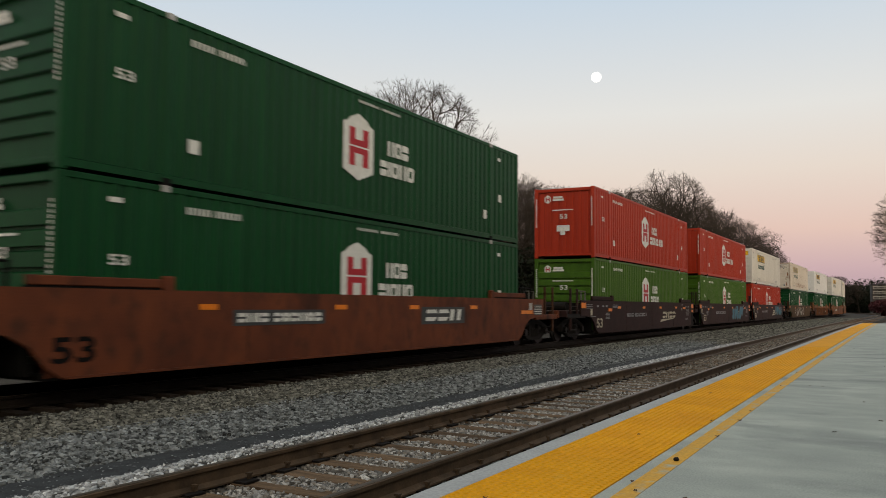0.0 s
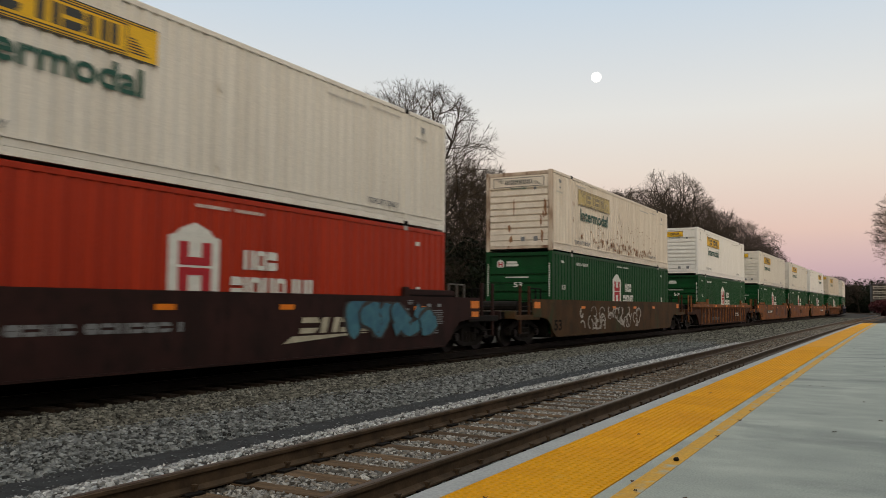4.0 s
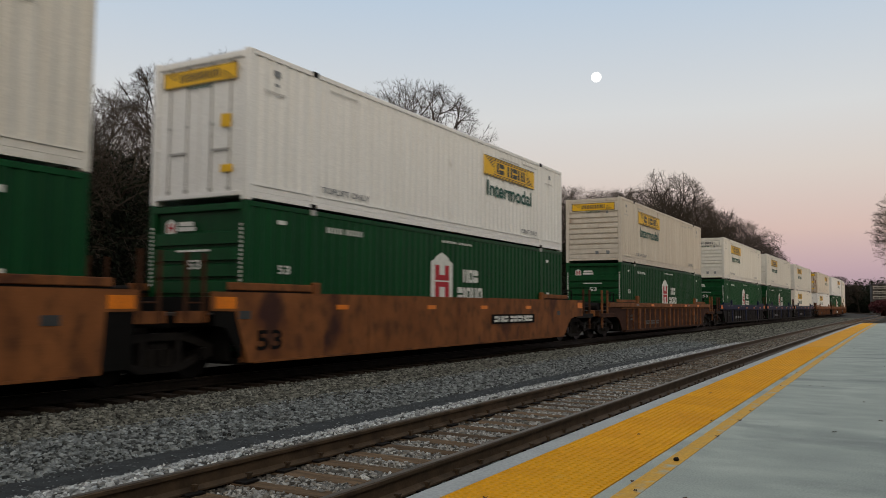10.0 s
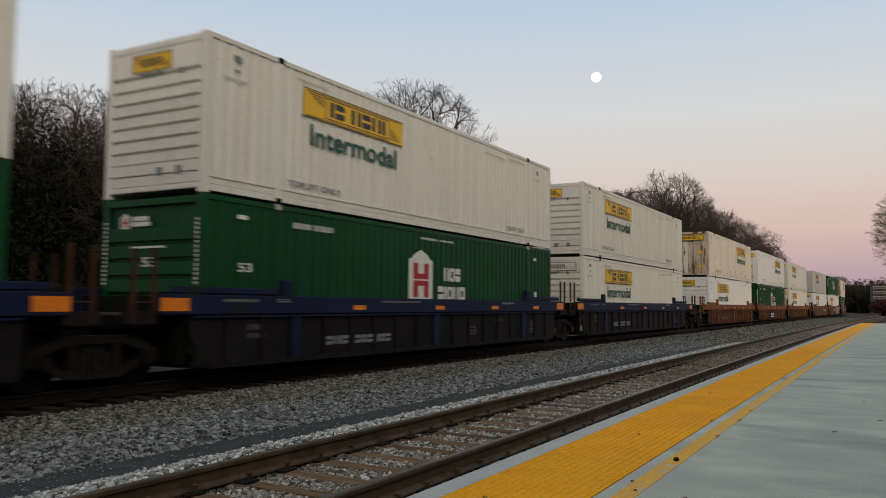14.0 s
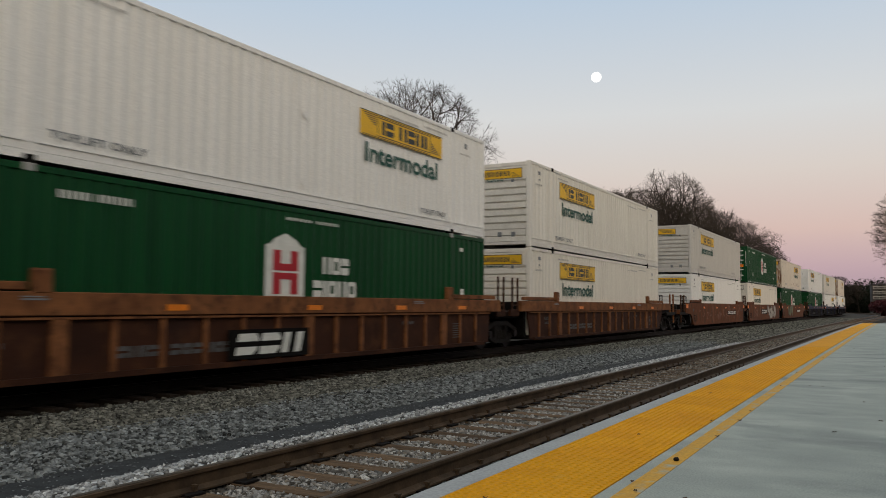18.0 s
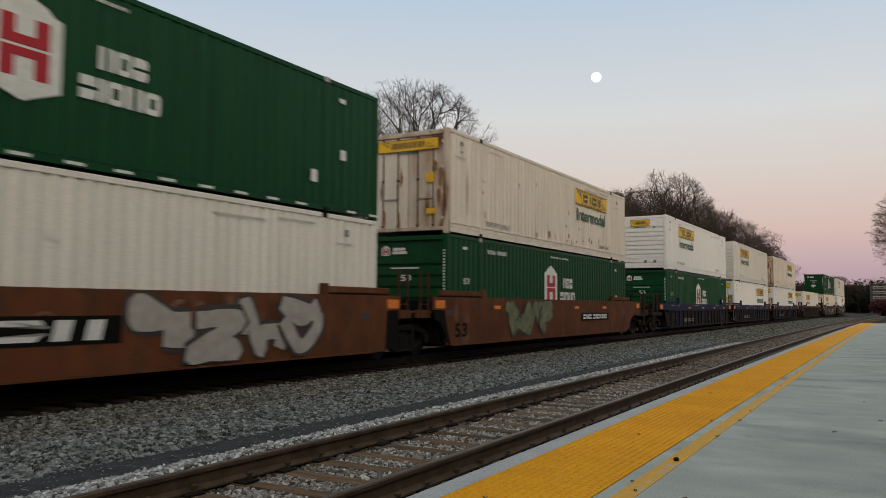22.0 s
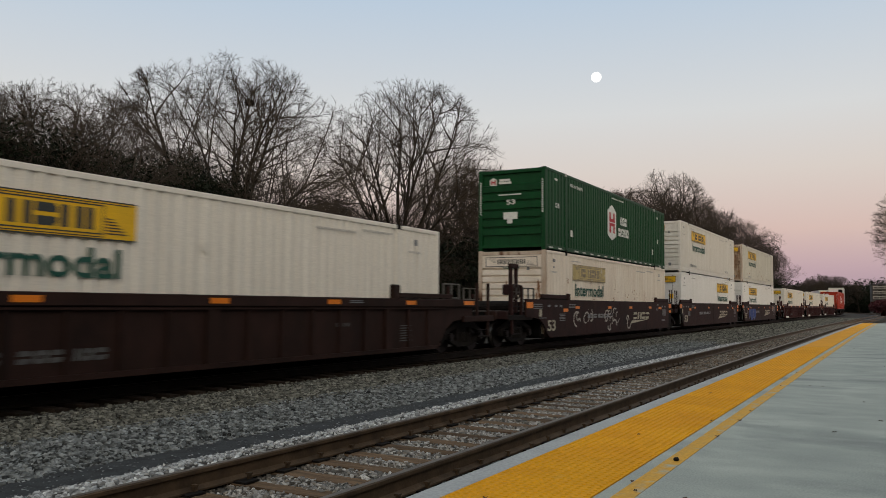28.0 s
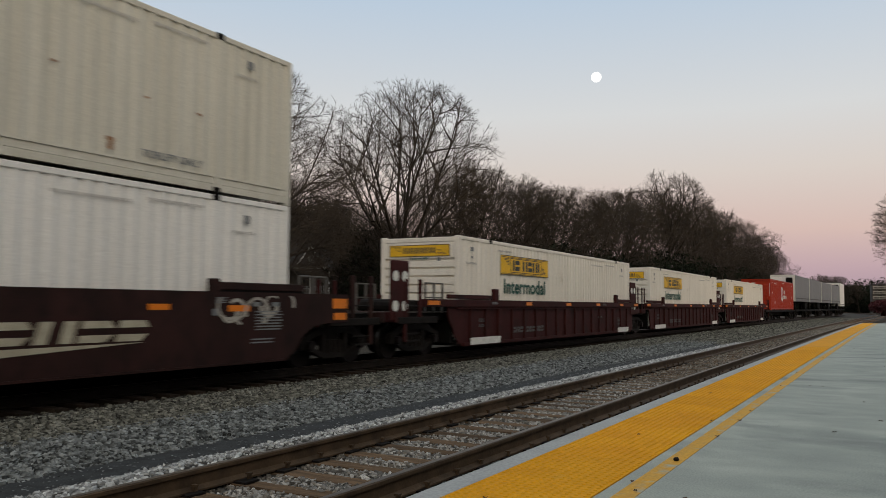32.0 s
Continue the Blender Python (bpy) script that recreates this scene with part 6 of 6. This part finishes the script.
    tagged(new("red_bush", leaf_cloud("red_bush", lumps, 9000, 0.22, REDBUSH, 7)), "large dark red leafy bush beyond the platform", "bush", kind="stuff")


def house():
    """A porch-fronted house on the rise behind the trees."""
    hs = thing("house", "small dark house with white porch posts among trees", "house")
    hs.matrix_basis = Matrix.Translation((60.4, 52.4, 1.7)) @ Matrix.Rotation(radians(-51), 4, "Z")
    part("foundation", boxes((-5, 5, -2.4, 8, -2.4, 0.3)), HOUSEWALL, hs)
    part("wall", boxes((-4.8, 4.8, 0, 8, 0.3, 3.2)), HOUSEWALL, hs)
    bm = bmesh.new()
    a = [bm.verts.new((x, y, z)) for x in (-5.3, 5.3) for y, z in ((-0.5, 3.1), (8.5, 3.1), (4.0, 5.9))]
    for f in ((0, 1, 2), (3, 5, 4), (0, 3, 4, 1), (0, 2, 5, 3), (1, 4, 5, 2)):
        bm.faces.new([a[i] for i in f])
    part("roof", bm, SHINGLE, hs)
    gable = part("gable", prism(bmesh.new(), [(1.6, 3.0), (4.6, 3.0), (3.1, 5.3)], -0.9, 3.0), SHINGLE, hs)
    for s in (-1, 1):
        o = [(3.1 + s * 1.62, 2.95), (3.1 + s * 1.42, 2.95), (3.1, 5.12), (3.1, 5.42)]
        part("gable_board", prism(bmesh.new(), o if s > 0 else o[::-1], -0.98, -0.9), GABLE, gable, "white gable board")
    part("gable_rail", boxes((1.7, 4.5, -0.97, -0.9, 3.0, 3.12)), HOUSETRIM, gable)
    part("gable_window", boxes((2.85, 3.35, -0.96, -0.9, 3.5, 4.3)), HOUSETRIM, gable)
    part("porch_roof", boxes((-5.2, 5.2, -2.5, 0.1, 2.75, 2.95)), SHINGLE, hs)
    part("porch_floor", boxes((-5.1, 5.1, -2.4, 0, 0.25, 0.42)), HOUSEWALL, hs)
    for x in (-4.9, -2.9, -0.9, 1.1, 3.1, 4.9):
        part("porch_post", boxes((x - 0.09, x + 0.09, -2.4, -2.22, 0.42, 2.75)), HOUSETRIM, hs)
    bm = bmesh.new()
    for k in range(49):
        x = -4.8 + k * 0.2
        box(bm, x - 0.02, x + 0.02, -2.33, -2.29, 0.47, 1.25)
    box(bm, -4.9, 4.9, -2.35, -2.27, 1.22, 1.3)
    part("porch_railing", bm, GREYWALL, hs)
    for x in (-3.2, 2.0):
        w = part("window", boxes((x, x + 1.1, -0.05, 0.02, 1.1, 2.4)), HOUSETRIM, hs)
        part("pane", boxes((x + 0.08, x + 1.02, -0.06, -0.045, 1.18, 2.32)), GLASS, w)


def far_building():
    b = thing("far_building", "grey building with pale balcony railings on the far slope", "building")
    b.matrix_basis = Matrix.Translation((312, 0.6, 6.0)) @ Matrix.Rotation(0.1, 4, "Z")
    part("wall", boxes((-4, 4, -9, 5.2, -10, 3.0)), HOUSEWALL, b)
    part("roof", boxes((-4.4, 4.4, -9.4, 5.5, 3.0, 3.4)), SHINGLE, b)
    for z in (-1.6, 0.1, 1.8):
        deck = part("balcony", boxes((-5.2, -4.0, -8.8, 5.0, z - 0.15, z)), STEEL, b)
        part("railing", boxes((-5.2, -5.1, -8.8, 5.0, z + 0.65, z + 0.85), *[(-5.2, -5.1, -8.8 + 1.7 * k, -8.6 + 1.7 * k, z, z + 0.65) for k in range(9)]), STEEL, deck)
        for k in range(4):
            w = part("window", boxes((-4.06, -3.98, -7.5 + 3.2 * k, -6.0 + 3.2 * k, z + 0.2, z + 1.3)), HOUSETRIM, b)
            part("pane", boxes((-4.09, -4.05, -7.4 + 3.2 * k, -6.1 + 3.2 * k, z + 0.3, z + 1.2)), GLASS, w)


def sky_blocking_wall():
    """A plain wall added behind the platform, out of view, to block low western sky."""
    setting("wall_south", boxes((-60, 45, -9.6, -9.2, -0.6, 8.5)), HOUSEWALL, "plain dark wall added unseen behind the platform to block low sky", "wall")


def moon():
    az, el, d = radians(18.30), radians(15.93), 3000.0
    bm = bmesh.new()
    bmesh.ops.create_uvsphere(bm, u_segments=32, v_segments=16, radius=18.5)
    m = new("moon", mesh_of("moon", bm, MOON))
    m.location = (math.cos(az) * math.cos(el) * d, math.sin(az) * math.cos(el) * d, EYE[2] + math.sin(el) * d)
    tagged(m, "round pale moon, nearly full, in the dusk sky", "moon")


def litter():
    """Fallen leaves and a pebble lying on the platform."""
    rng = random.Random(5)
    bm = bmesh.new()
    bmesh.ops.create_icosphere(bm, subdivisions=2, radius=0.022)
    for v in bm.verts:
        v.co = Vector((v.co.x * 1.3, v.co.y, v.co.z * 0.7 + 0.012)) * rng.uniform(0.88, 1.1)
    pebble = tagged(new("pebble", mesh_of("pebble", bm, TRUCK)), "small dark pebble on the painted platform line", "pebble")
    pebble.matrix_basis = Matrix.Translation((6.08, 1.415, 0.2035))
    for k in range(34):
        s = 3.5 + 22 * rng.random() ** 1.5
        o = rng.choice((1.46, 1.48, 1.0, 0.6, 2.0, 2.2, 0.2)) + rng.uniform(-0.12, 0.12)
        x, y, a = line_at(s, o)
        bm = bmesh.new()
        n, r = 7, rng.uniform(0.012, 0.03)
        ring = [bm.verts.new((math.cos(t * math.tau / n) * r * rng.uniform(0.5, 1.2), math.sin(t * math.tau / n) * r * 0.7, rng.uniform(0.002, 0.02))) for t in range(n)]
        mid = bm.verts.new((0, 0, 0.012))
        for t in range(n):
            bm.faces.new((ring[t], ring[(t + 1) % n], mid))
        leaf = tagged(new("fallen_leaf", mesh_of("fallen_leaf", bm, LEAF)), "small curled brown leaf on the platform", "leaf", "leaves on the platform")
        leaf.matrix_basis = Matrix.Translation((x, y, 0.208 if 1.5 < o < 2.36 else 0.201)) @ Matrix.Rotation(rng.uniform(0, 6.28), 4, "Z")


terrain()
ballast()
rails()
platform()
train()
woods()
house()
far_building()
moon()
sky_blocking_wall()
litter()
stones()
ties()
motions()
